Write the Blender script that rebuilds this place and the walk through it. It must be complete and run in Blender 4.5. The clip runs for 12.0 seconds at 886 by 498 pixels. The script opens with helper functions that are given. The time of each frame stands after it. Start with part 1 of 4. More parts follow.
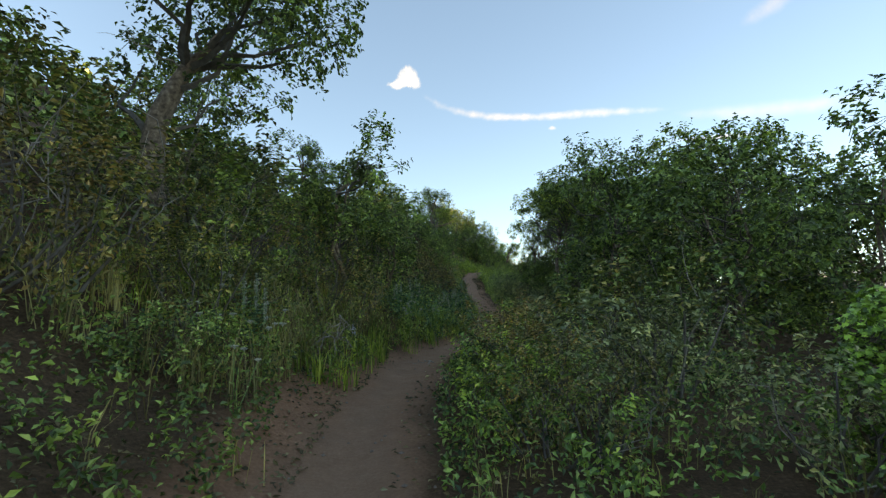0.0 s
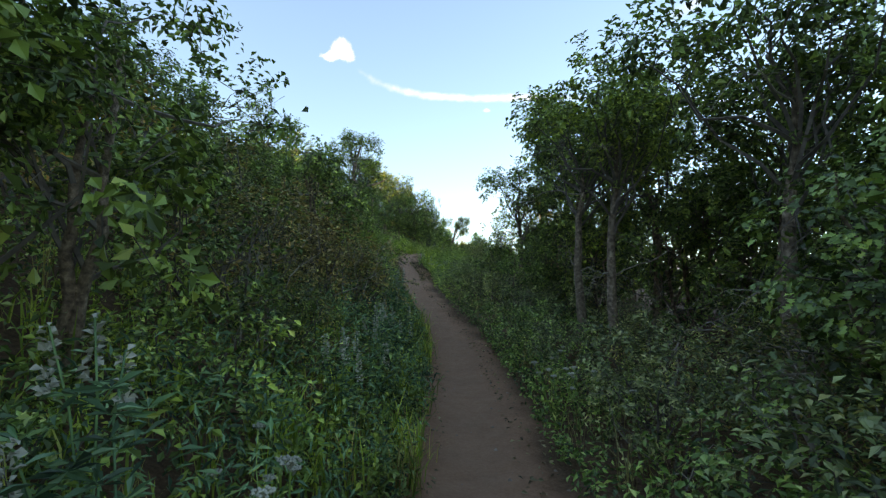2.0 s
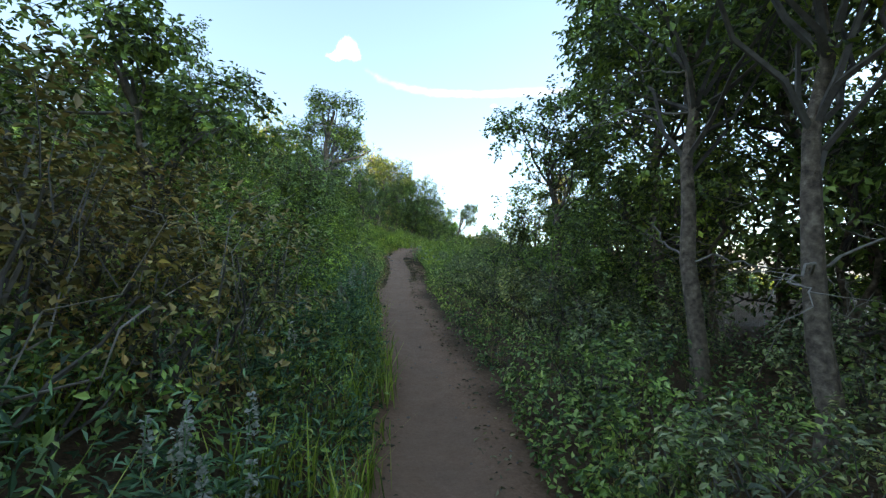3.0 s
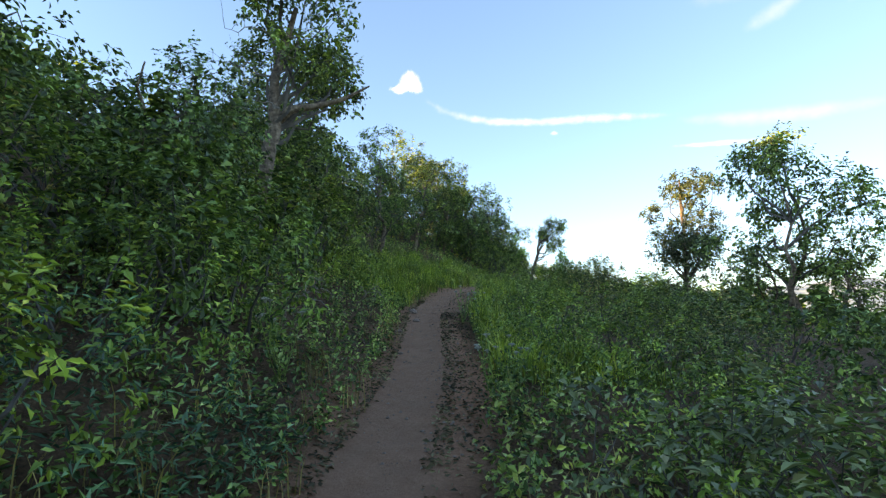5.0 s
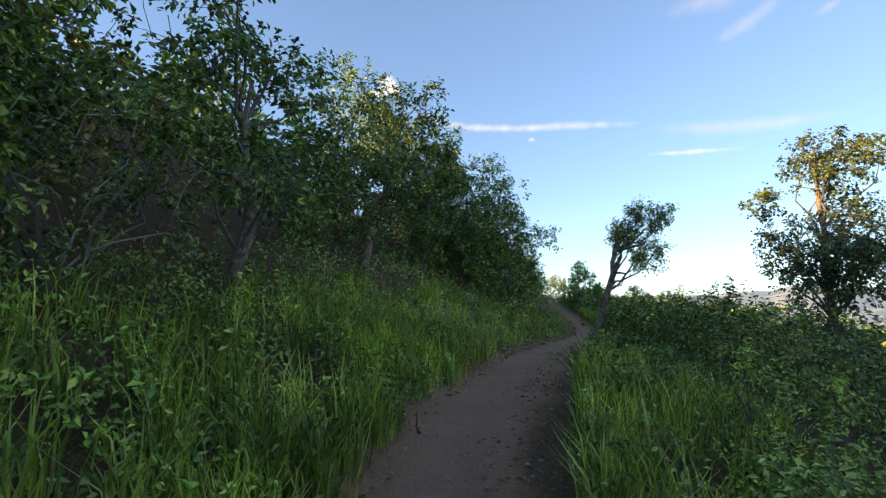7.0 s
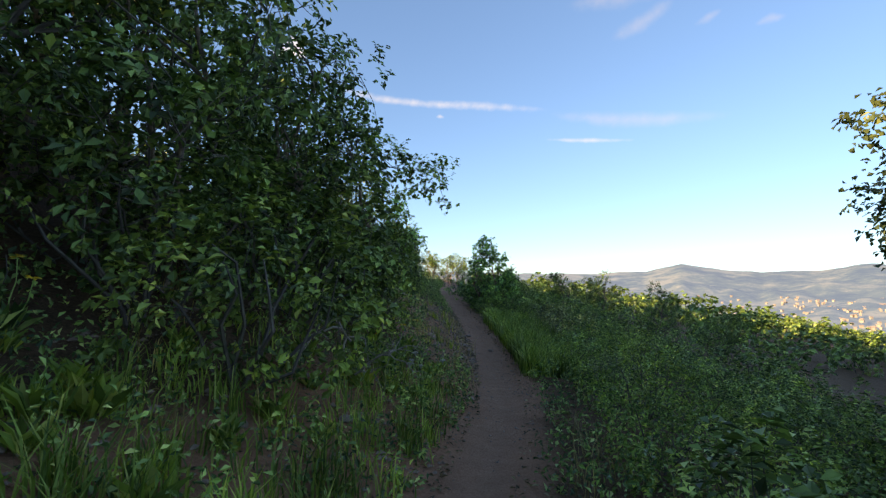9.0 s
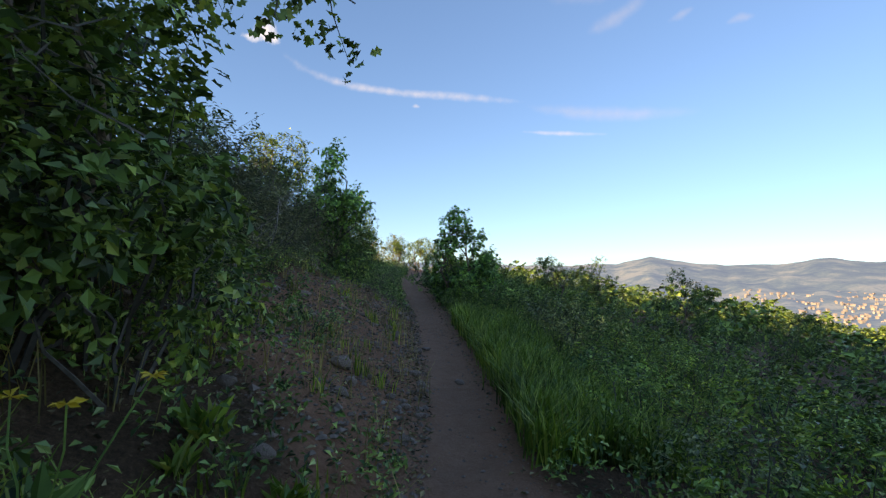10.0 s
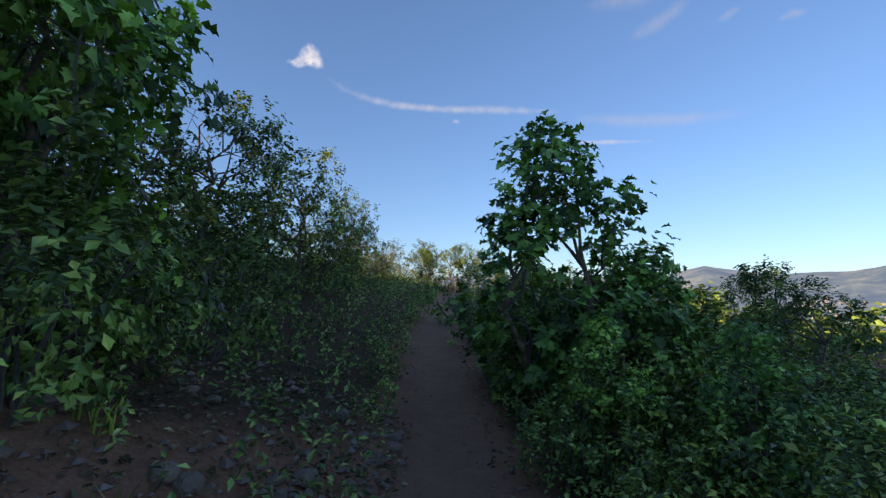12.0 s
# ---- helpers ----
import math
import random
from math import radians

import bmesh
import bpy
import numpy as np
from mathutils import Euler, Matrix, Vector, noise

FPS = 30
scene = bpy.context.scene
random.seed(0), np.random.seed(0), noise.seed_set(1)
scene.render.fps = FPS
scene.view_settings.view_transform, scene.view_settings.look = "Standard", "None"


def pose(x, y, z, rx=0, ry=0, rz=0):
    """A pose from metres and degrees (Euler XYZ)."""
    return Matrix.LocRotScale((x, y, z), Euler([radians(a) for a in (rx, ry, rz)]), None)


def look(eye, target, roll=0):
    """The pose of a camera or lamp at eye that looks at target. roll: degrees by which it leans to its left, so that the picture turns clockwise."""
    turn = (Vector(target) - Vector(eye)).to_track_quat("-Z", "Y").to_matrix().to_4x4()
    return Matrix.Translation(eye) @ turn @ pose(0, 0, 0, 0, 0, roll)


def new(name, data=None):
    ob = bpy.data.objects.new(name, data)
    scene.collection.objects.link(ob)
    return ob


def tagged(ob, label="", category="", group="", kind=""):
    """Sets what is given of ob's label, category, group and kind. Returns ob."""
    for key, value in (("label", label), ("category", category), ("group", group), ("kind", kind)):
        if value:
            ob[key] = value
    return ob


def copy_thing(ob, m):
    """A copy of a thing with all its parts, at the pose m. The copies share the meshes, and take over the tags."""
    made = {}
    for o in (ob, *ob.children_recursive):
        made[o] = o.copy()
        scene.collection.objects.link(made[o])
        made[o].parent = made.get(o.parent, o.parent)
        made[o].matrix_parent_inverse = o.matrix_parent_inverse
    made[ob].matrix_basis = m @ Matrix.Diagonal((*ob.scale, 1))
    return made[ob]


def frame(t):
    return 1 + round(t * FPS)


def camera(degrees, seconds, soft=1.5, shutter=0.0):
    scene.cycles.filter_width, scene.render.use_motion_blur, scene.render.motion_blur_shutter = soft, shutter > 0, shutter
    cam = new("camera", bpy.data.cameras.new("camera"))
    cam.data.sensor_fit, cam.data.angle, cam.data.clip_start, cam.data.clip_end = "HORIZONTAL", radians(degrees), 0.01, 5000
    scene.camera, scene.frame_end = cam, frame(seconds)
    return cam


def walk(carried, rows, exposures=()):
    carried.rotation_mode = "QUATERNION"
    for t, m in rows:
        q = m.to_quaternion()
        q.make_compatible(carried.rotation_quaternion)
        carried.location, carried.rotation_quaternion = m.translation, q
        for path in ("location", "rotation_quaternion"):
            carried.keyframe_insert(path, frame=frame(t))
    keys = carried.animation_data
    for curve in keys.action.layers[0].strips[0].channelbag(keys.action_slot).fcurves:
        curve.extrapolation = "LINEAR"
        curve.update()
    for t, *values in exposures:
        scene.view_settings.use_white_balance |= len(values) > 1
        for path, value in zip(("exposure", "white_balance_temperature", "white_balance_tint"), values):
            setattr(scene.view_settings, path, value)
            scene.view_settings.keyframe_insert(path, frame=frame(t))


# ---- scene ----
# ---- camera ----
cam = camera(83.98, 12.0, soft=1.35)
walk(cam, [
    (0.0, pose(-0.000, 0.000, 0.860, 95.81, 0.60, -0.00)),
    (0.5, pose(-0.187, 1.398, 0.990, 95.58, 0.21, -0.25)),
    (1.0, pose(-0.224, 2.809, 1.130, 95.02, 0.21, -3.26)),
    (1.5, pose(-0.102, 4.211, 1.188, 93.98, 0.39, -6.70)),
    (2.0, pose(0.159, 5.525, 1.200, 93.41, 0.24, -7.85)),
    (2.5, pose(0.516, 6.944, 1.190, 93.26, 0.38, -7.63)),
    (3.0, pose(0.753, 8.403, 1.236, 93.09, 1.32, -6.65)),
    (3.5, pose(0.942, 9.832, 1.255, 93.78, 1.00, -5.74)),
    (4.0, pose(1.084, 11.241, 1.411, 94.65, 0.24, -3.91)),
    (4.5, pose(1.174, 12.651, 1.595, 95.56, 0.01, -1.76)),
    (5.0, pose(1.211, 14.064, 1.776, 96.38, 0.30, 0.13)),
    (5.5, pose(1.196, 15.477, 1.957, 96.94, 1.06, 1.17)),
    (6.0, pose(1.129, 16.904, 2.136, 97.10, 1.03, 0.77)),
    (6.5, pose(1.096, 18.306, 2.301, 97.32, 0.98, -0.04)),
    (7.0, pose(1.195, 19.711, 2.514, 96.94, 0.34, -2.45)),
    (7.5, pose(1.422, 21.100, 2.735, 96.20, -0.10, -5.75)),
    (8.0, pose(1.774, 22.468, 2.914, 95.32, -0.87, -9.22)),
    (8.5, pose(2.247, 23.809, 3.004, 94.53, -2.16, -12.12)),
    (9.0, pose(2.834, 25.097, 2.969, 94.06, -0.63, -13.69)),
    (9.5, pose(3.298, 26.450, 2.945, 93.41, -0.91, -15.52)),
    (10.0, pose(3.807, 27.799, 2.893, 93.03, -1.03, -16.67)),
    (10.5, pose(4.280, 29.158, 2.925, 93.53, -0.85, -16.79)),
    (11.0, pose(4.693, 30.505, 2.946, 94.01, -0.69, -15.93)),
    (11.5, pose(5.068, 31.868, 3.030, 94.33, -0.35, -13.67)),
    (12.0, pose(5.314, 33.299, 3.083, 94.62, -0.07, -11.59))
], exposures=[(0.0, 1.95, 11000, 12), (1.5, 2.1, 10400, 13), (3.5, 2.7, 9400, 14), (6.0, 1.78, 8200, 15), (8.5, 1.58, 7900, 16), (9.5, 1.3, 7600, 17), (10.5, 1.24, 7300, 18), (12.0, 0.85, 6600, 18)])

# ---- sky, sun ----
SUN_EL, SUN_AZ = radians(11.0), radians(-105)      # azimuth from +y, clockwise
world = bpy.data.worlds.new("world")
scene.world = world
world.use_nodes = True
wn = world.node_tree.nodes
sky = wn.new("ShaderNodeTexSky")
sky.sky_type, sky.sun_disc = "NISHITA", False
sky.sun_elevation, sky.sun_rotation = SUN_EL, SUN_AZ
sky.altitude, sky.air_density, sky.dust_density, sky.ozone_density = 1500, 1.0, 0.35, 2.0
clear = wn.new("ShaderNodeMix")
clear.data_type, clear.blend_type = "RGBA", "MULTIPLY"
clear.inputs[0].default_value, clear.inputs[7].default_value = 1.0, (0.73, 0.96, 1.24, 1)
even = wn.new("ShaderNodeGamma")         # clear evening air: a gentler fall from horizon to zenith
even.inputs["Gamma"].default_value = 0.75
world.node_tree.links.new(sky.outputs[0], even.inputs["Color"])
world.node_tree.links.new(even.outputs[0], clear.inputs[6])
world.node_tree.links.new(clear.outputs[2], wn["Background"].inputs["Color"])
wn["Background"].inputs["Strength"].default_value = 0.14
sun = new("sun", bpy.data.lights.new("sun", "SUN"))
sun.data.energy, sun.data.angle, sun.data.color = 4.5, radians(0.5), (1.0, 0.76, 0.42)
sun_to = Vector((math.sin(SUN_AZ) * math.cos(SUN_EL), math.cos(SUN_AZ) * math.cos(SUN_EL), math.sin(SUN_EL)))
sun.matrix_world = look((-30, -10, 40), Vector((-30, -10, 40)) - sun_to)


# ---- materials ----
def nodes_of(name):
    m = bpy.data.materials.new(name)
    m.use_nodes = True
    nt = m.node_tree
    return m, nt, nt.nodes["Principled BSDF"], nt.nodes["Material Output"]


def ramp(nt, source, stops):
    r = nt.nodes.new("ShaderNodeValToRGB")
    e = r.color_ramp.elements
    while len(e) < len(stops):
        e.new(0.5)
    for el, (p, c) in zip(e, stops):
        el.position, el.color = p, (*c, 1)
    nt.links.new(source, r.inputs[0])
    return r.outputs[0]


def noise_tex(nt, scale, detail=4, rough=0.6, coords="Object"):
    tc = nt.nodes.new("ShaderNodeTexCoord")
    n = nt.nodes.new("ShaderNodeTexNoise")
    n.inputs["Scale"].default_value, n.inputs["Detail"].default_value, n.inputs["Roughness"].default_value = scale, detail, rough
    nt.links.new(tc.outputs[coords], n.inputs["Vector"])
    return n.outputs[0]


def mixed(nt, fac, a, b, mode="MIX"):
    m = nt.nodes.new("ShaderNodeMix")
    m.data_type, m.blend_type = "RGBA", mode
    for sock, val in ((m.inputs[0], fac), (m.inputs[6], a), (m.inputs[7], b)):
        if isinstance(val, (int, float)):
            sock.default_value = val
        elif isinstance(val, tuple):
            sock.default_value = (*val, 1)
        else:
            nt.links.new(val, sock)
    return m.outputs[2]


def bump(nt, height, strength, dist, bsdf):
    b = nt.nodes.new("ShaderNodeBump")
    b.inputs["Strength"].default_value, b.inputs["Distance"].default_value = strength, dist
    nt.links.new(height, b.inputs["Height"])
    nt.links.new(b.outputs[0], bsdf.inputs["Normal"])


def leaf_material(name, stops, rough=0.48, through_light=0.10, spread=0.3):
    """Foliage: colour differs leaf by leaf and plant by plant; some light passes through."""
    m, nt, bsdf, out = nodes_of(name)
    geo = nt.nodes.new("ShaderNodeNewGeometry")
    info = nt.nodes.new("ShaderNodeObjectInfo")
    col = ramp(nt, geo.outputs["Random Per Island"], [(0.12 + 0.88 * p, c) for p, c in stops])
    tint = ramp(nt, info.outputs["Random"], [(0.0, (1 - spread, 1 - spread * 0.7, 1 - spread)), (0.5, (0.95, 1, 1)), (1.0, (1 + spread, 1 + spread * 0.6, 1 - spread * 0.5))])
    col = mixed(nt, 1.0, col, tint, "MULTIPLY")
    # clump-sized noise in the colour imitates shaded gaps and lit leaf masses
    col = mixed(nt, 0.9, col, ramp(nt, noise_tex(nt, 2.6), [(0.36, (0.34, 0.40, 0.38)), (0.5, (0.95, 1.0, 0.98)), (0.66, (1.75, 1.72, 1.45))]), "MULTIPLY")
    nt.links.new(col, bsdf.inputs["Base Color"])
    bsdf.inputs["Roughness"].default_value = rough
    bsdf.inputs["Specular IOR Level"].default_value = 0.5
    tr = nt.nodes.new("ShaderNodeBsdfTranslucent")
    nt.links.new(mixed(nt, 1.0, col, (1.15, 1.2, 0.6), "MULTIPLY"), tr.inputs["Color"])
    mx = nt.nodes.new("ShaderNodeMixShader")
    mx.inputs[0].default_value = through_light
    nt.links.new(bsdf.outputs[0], mx.inputs[1])
    nt.links.new(tr.outputs[0], mx.inputs[2])
    nt.links.new(mx.outputs[0], out.inputs["Surface"])
    return m


def plain_material(name, stops, scale=30, rough=0.85, bump_size=0.0, detail=5):
    m, nt, bsdf, out = nodes_of(name)
    n = noise_tex(nt, scale, detail)
    col = ramp(nt, n, stops)
    info = nt.nodes.new("ShaderNodeObjectInfo")
    col = mixed(nt, 1.0, col, ramp(nt, info.outputs["Random"], [(0.0, (0.8, 0.8, 0.8)), (1.0, (1.18, 1.15, 1.1))]), "MULTIPLY")
    nt.links.new(col, bsdf.inputs["Base Color"])
    bsdf.inputs["Roughness"].default_value = rough
    if bump_size:
        bump(nt, n, 0.8, bump_size, bsdf)
    return m


OAK_LEAF = leaf_material("oak_leaf", [(0.0, (0.050, 0.079, 0.021)), (0.45, (0.147, 0.225, 0.050)), (0.8, (0.250, 0.350, 0.086)), (1.0, (0.438, 0.476, 0.124))])
MAPLE_LEAF = leaf_material("maple_leaf", [(0.0, (0.055, 0.112, 0.023)), (0.6, (0.225, 0.406, 0.073)), (1.0, (0.394, 0.596, 0.122))])
SHRUB_LEAF = leaf_material("shrub_leaf", [(0.0, (0.046, 0.069, 0.021)), (0.4, (0.177, 0.208, 0.060)), (0.75, (0.306, 0.313, 0.093)), (1.0, (0.600, 0.397, 0.149))])
RUST_LEAF = leaf_material("rust_leaf", [(0.0, (0.083, 0.066, 0.023)), (0.4, (0.267, 0.202, 0.064)), (0.75, (0.448, 0.253, 0.096)), (1.0, (0.510, 0.466, 0.176))])
HERB_LEAF = leaf_material("herb_leaf", [(0.0, (0.044, 0.088, 0.026)), (0.5, (0.206, 0.319, 0.079)), (0.85, (0.414, 0.525, 0.161)), (1.0, (0.600, 0.600, 0.218))])
LUPINE_LEAF = leaf_material("lupine_leaf", [(0.0, (0.028, 0.071, 0.037)), (0.6, (0.150, 0.300, 0.158)), (1.0, (0.277, 0.433, 0.235))])
PALE_LEAF = leaf_material("pale_leaf", [(0.0, (0.104, 0.124, 0.055)), (0.5, (0.308, 0.329, 0.148)), (0.85, (0.451, 0.448, 0.211)), (1.0, (0.600, 0.493, 0.239))])
MEADOW_LEAF = leaf_material("meadow_leaf", [(0.0, (0.085, 0.139, 0.025)), (0.5, (0.264, 0.384, 0.066)), (0.85, (0.401, 0.499, 0.090)), (1.0, (0.600, 0.563, 0.123))])
SAGE_LEAF = leaf_material("sage_leaf", [(0.0, (0.141, 0.143, 0.080)), (0.6, (0.278, 0.269, 0.158)), (1.0, (0.380, 0.347, 0.209))], 0.75, 0.12)
ASPEN_LEAF = leaf_material("aspen_leaf", [(0.0, (0.078, 0.099, 0.043)), (0.6, (0.150, 0.171, 0.070)), (1.0, (0.220, 0.218, 0.087))])
GRASS = leaf_material("grass", [(0.0, (0.092, 0.150, 0.021)), (0.5, (0.250, 0.346, 0.054)), (0.85, (0.400, 0.427, 0.084)), (1.0, (0.582, 0.540, 0.166))], 0.6, 0.3)
DRY_GRASS = leaf_material("dry_grass", [(0.0, (0.220, 0.160, 0.061)), (1.0, (0.495, 0.380, 0.167))], 0.7, 0.2)
LITTER = leaf_material("leaf_litter", [(0.0, (0.102, 0.069, 0.038)), (0.6, (0.240, 0.161, 0.087)), (1.0, (0.430, 0.333, 0.192))], 0.8, 0.1)
BARK = plain_material("bark", [(0.3, (0.063, 0.043, 0.031)), (0.52, (0.217, 0.152, 0.106)), (0.75, (0.450, 0.341, 0.245))], 24, 0.9, 0.02)
TWIG = plain_material("twig", [(0.3, (0.075, 0.06, 0.05)), (0.7, (0.17, 0.145, 0.12))], 20)
DEAD_WOOD = plain_material("dead_wood", [(0.3, (0.204, 0.170, 0.140)), (0.7, (0.374, 0.324, 0.272))], 25, 0.85, 0.004)
STONE = plain_material("stone", [(0.3, (0.19, 0.125, 0.095)), (0.55, (0.30, 0.215, 0.165)), (0.8, (0.52, 0.43, 0.35))], 14, 0.85, 0.01)
PETAL = plain_material("petal", [(0.3, (0.30, 0.30, 0.235)), (0.7, (0.46, 0.46, 0.37))], 50, 0.6)
LILAC = plain_material("lilac_petal", [(0.3, (0.45, 0.45, 0.62)), (0.7, (0.62, 0.60, 0.75))], 50, 0.6)
YELLOW = plain_material("yellow_petal", [(0.3, (0.65, 0.42, 0.02)), (0.7, (0.8, 0.58, 0.05))], 50, 0.6)


# ---- lie of the land ----
TRAIL_Y = [-30, -6, 0, 2, 3.2, 4.4, 5.5, 6.4, 7.2, 9, 10.6, 11.6, 13, 14.9, 17.4, 20, 21.6, 22.7, 24, 25.5, 26.2, 27.2, 28.6, 29.3, 30.9, 32.4, 34.3, 36.4, 38.2, 40.7, 42, 47, 60, 90]
TRAIL_X = [-0.4, -0.4, -0.3, -0.4, -0.42, -0.28, 0.03, 0.34, 0.53, 0.83, 0.98, 1.02, 0.97, 0.88, 1.04, 1.0, 1.25, 1.6, 2.12, 2.78, 3.04, 3.5, 4.15, 4.4, 4.86, 5.2, 5.58, 5.95, 6.26, 6.8, 7.2, 8.4, 11, 16]
RISE_Y = [-30, 0, 1.4, 2.81, 4.21, 5.52, 6.94, 8.4, 9.83, 11.24, 12.65, 14.06, 15.48, 16.9, 18.31, 19.71, 21.1, 22.47, 23.81, 25.1, 26.45, 27.8, 29.16, 30.5, 31.87, 33.3, 36, 40, 47, 60, 90]
RISE_Z = [-1.5, 0, 0.13, 0.26, 0.31, 0.33, 0.34, 0.37, 0.42, 0.55, 0.73, 0.91, 1.10, 1.27, 1.44, 1.65, 1.87, 2.04, 2.12, 2.11, 2.08, 2.05, 2.06, 2.09, 2.16, 2.24, 2.42, 2.72, 3.1, 3.3, 2.0]
HALF = 0.25


def trail_x(y):
    return np.interp(y, TRAIL_Y, TRAIL_X)


def hash_noise(x, y, s):
    """Smooth value noise on a grid of size s, for numpy arrays, in -1..1."""
    def h(i, j):
        v = np.sin(i * 127.1 + j * 311.7 + s * 17.0) * 43758.5453
        return (v - np.floor(v)) * 2 - 1
    gx, gy = x / s, y / s
    i, j = np.floor(gx), np.floor(gy)
    a, b = gx - i, gy - j
    a, b = a * a * (3 - 2 * a), b * b * (3 - 2 * b)
    return (h(i, j) * (1 - a) + h(i + 1, j) * a) * (1 - b) + (h(i, j + 1) * (1 - a) + h(i + 1, j + 1) * a) * b


def ground_z(x, y):
    x, y = np.asarray(x, float), np.asarray(y, float)
    u = x - trail_x(y)
    z = np.interp(y, RISE_Y, RISE_Z) - 0.02
    off = np.maximum(np.abs(u) - HALF, 0)
    left, right = np.where(u < 0, off, 0), np.where(u > 0, off, 0)
    steep = np.interp(y, [-10, 0, 5, 10, 16, 24, 29, 33, 40, 60], [0.5, 0.5, 0.52, 0.45, 0.5, 0.42, 0.5, 0.5, 0.3, 0.12])
    crest = np.interp(y, [-40, 18, 23, 34, 40, 44, 60], [17, 17, 8.5, 8, 5, 3, 3])
    z = z + steep * (np.minimum(left, crest) + 0.12 * np.clip(left - crest, 0, 20))
    fall = np.interp(y, [-10, 0, 13, 18, 24, 60], [0.03, 0.03, 0.05, 0.10, 0.18, 0.18])
    z = z - fall * np.interp(right, [0, 12, 45, 60], [0, 12, 34, 40])
    z = z - np.interp(right, [0, 40, 70, 160, 900, 5000], [0, 0.0, 5, 42, 150, 150])
    near = np.exp(-np.hypot(x - 2, y - 15) / 120)
    rough = np.clip(off * 1.2 - 0.05, 0, 1)
    z = z + near * rough * (0.10 * hash_noise(x, y, 1.3) + 0.05 * hash_noise(x, y, 0.45))
    z = z + near * 0.012 * hash_noise(x, y, 0.21) - 0.03 * np.clip(1 - np.abs(u) / HALF, 0, 1)
    far = np.clip((np.hypot(x, y) - 150) / 600, 0, 1)
    return z + far * (18 * hash_noise(x, y, 310) + 7 * hash_noise(x, y, 90))


# ---- mesh building ----
class Geo:
    """Collects vertices and faces in numpy blocks, then makes one mesh."""

    def __init__(self):
        self.v, self.f, self.n = [], [], 0

    def add(self, v, f):
        v, f = np.asarray(v, np.float32), np.asarray(f, np.int64)
        if f.shape[1] == 4:
            f = np.concatenate([f[:, [0, 1, 2]], f[:, [0, 2, 3]]])
        self.v.append(v)
        self.f.append(f + self.n)
        self.n += len(v)

    def mesh(self, name, material, smooth=False):
        v, f = np.concatenate(self.v), np.concatenate(self.f).astype(np.int32)
        me = bpy.data.meshes.new(name)
        me.vertices.add(len(v))
        me.vertices.foreach_set("co", v.ravel())
        me.loops.add(f.size)
        me.loops.foreach_set("vertex_index", f.ravel())
        me.polygons.add(len(f))
        me.polygons.foreach_set("loop_start", np.arange(0, f.size, 3, dtype=np.int32))
        me.polygons.foreach_set("use_smooth", np.full(len(f), smooth))
        me.materials.append(material)
        me.update()
        me.validate()
        return me


def part(name, geo, material, parent, label="", smooth=False):
    ob = new(name, geo.mesh(name, material, smooth))
    ob.parent = parent
    return tagged(ob, label)


def unit(a):
    return a / np.maximum(np.linalg.norm(a, axis=-1, keepdims=True), 1e-9)


def tube(geo, pts, radii, sides=5):
    """A tapered, bent limb along pts."""
    pts = np.asarray(pts, float)
    tan = unit(np.gradient(pts, axis=0))
    ref = np.array([0.31, 0.95, 0.05]) if abs(tan[:, 2]).mean() > 0.6 else np.array([0.02, 0.1, 1.0])
    a = unit(np.cross(tan, ref))
    b = np.cross(tan, a)
    ang = np.arange(sides) * 2 * np.pi / sides
    ring = a[:, None] * np.cos(ang)[None, :, None] + b[:, None] * np.sin(ang)[None, :, None]
    v = pts[:, None] + ring * np.asarray(radii)[:, None, None]
    k, i = np.meshgrid(np.arange(len(pts) - 1), np.arange(sides), indexing="ij")
    j = (i + 1) % sides
    f = np.stack([k * sides + i, k * sides + j, (k + 1) * sides + j, (k + 1) * sides + i], -1).reshape(-1, 4)
    geo.add(v.reshape(-1, 3), f)


def bent(rng, a, b, n=5, wobble=0.08):
    """Points from a to b with a wandering line."""
    a, b = np.asarray(a, float), np.asarray(b, float)
    t = np.linspace(0, 1, n)[:, None]
    w = rng.normal(0, 1, (n, 3)) * wobble * np.linalg.norm(b - a)
    w[0] = 0
    return a + (b - a) * t + np.cumsum(w, 0) * 0.5 * np.sin(np.pi * np.clip(t, 0.05, 1) * 0.9)


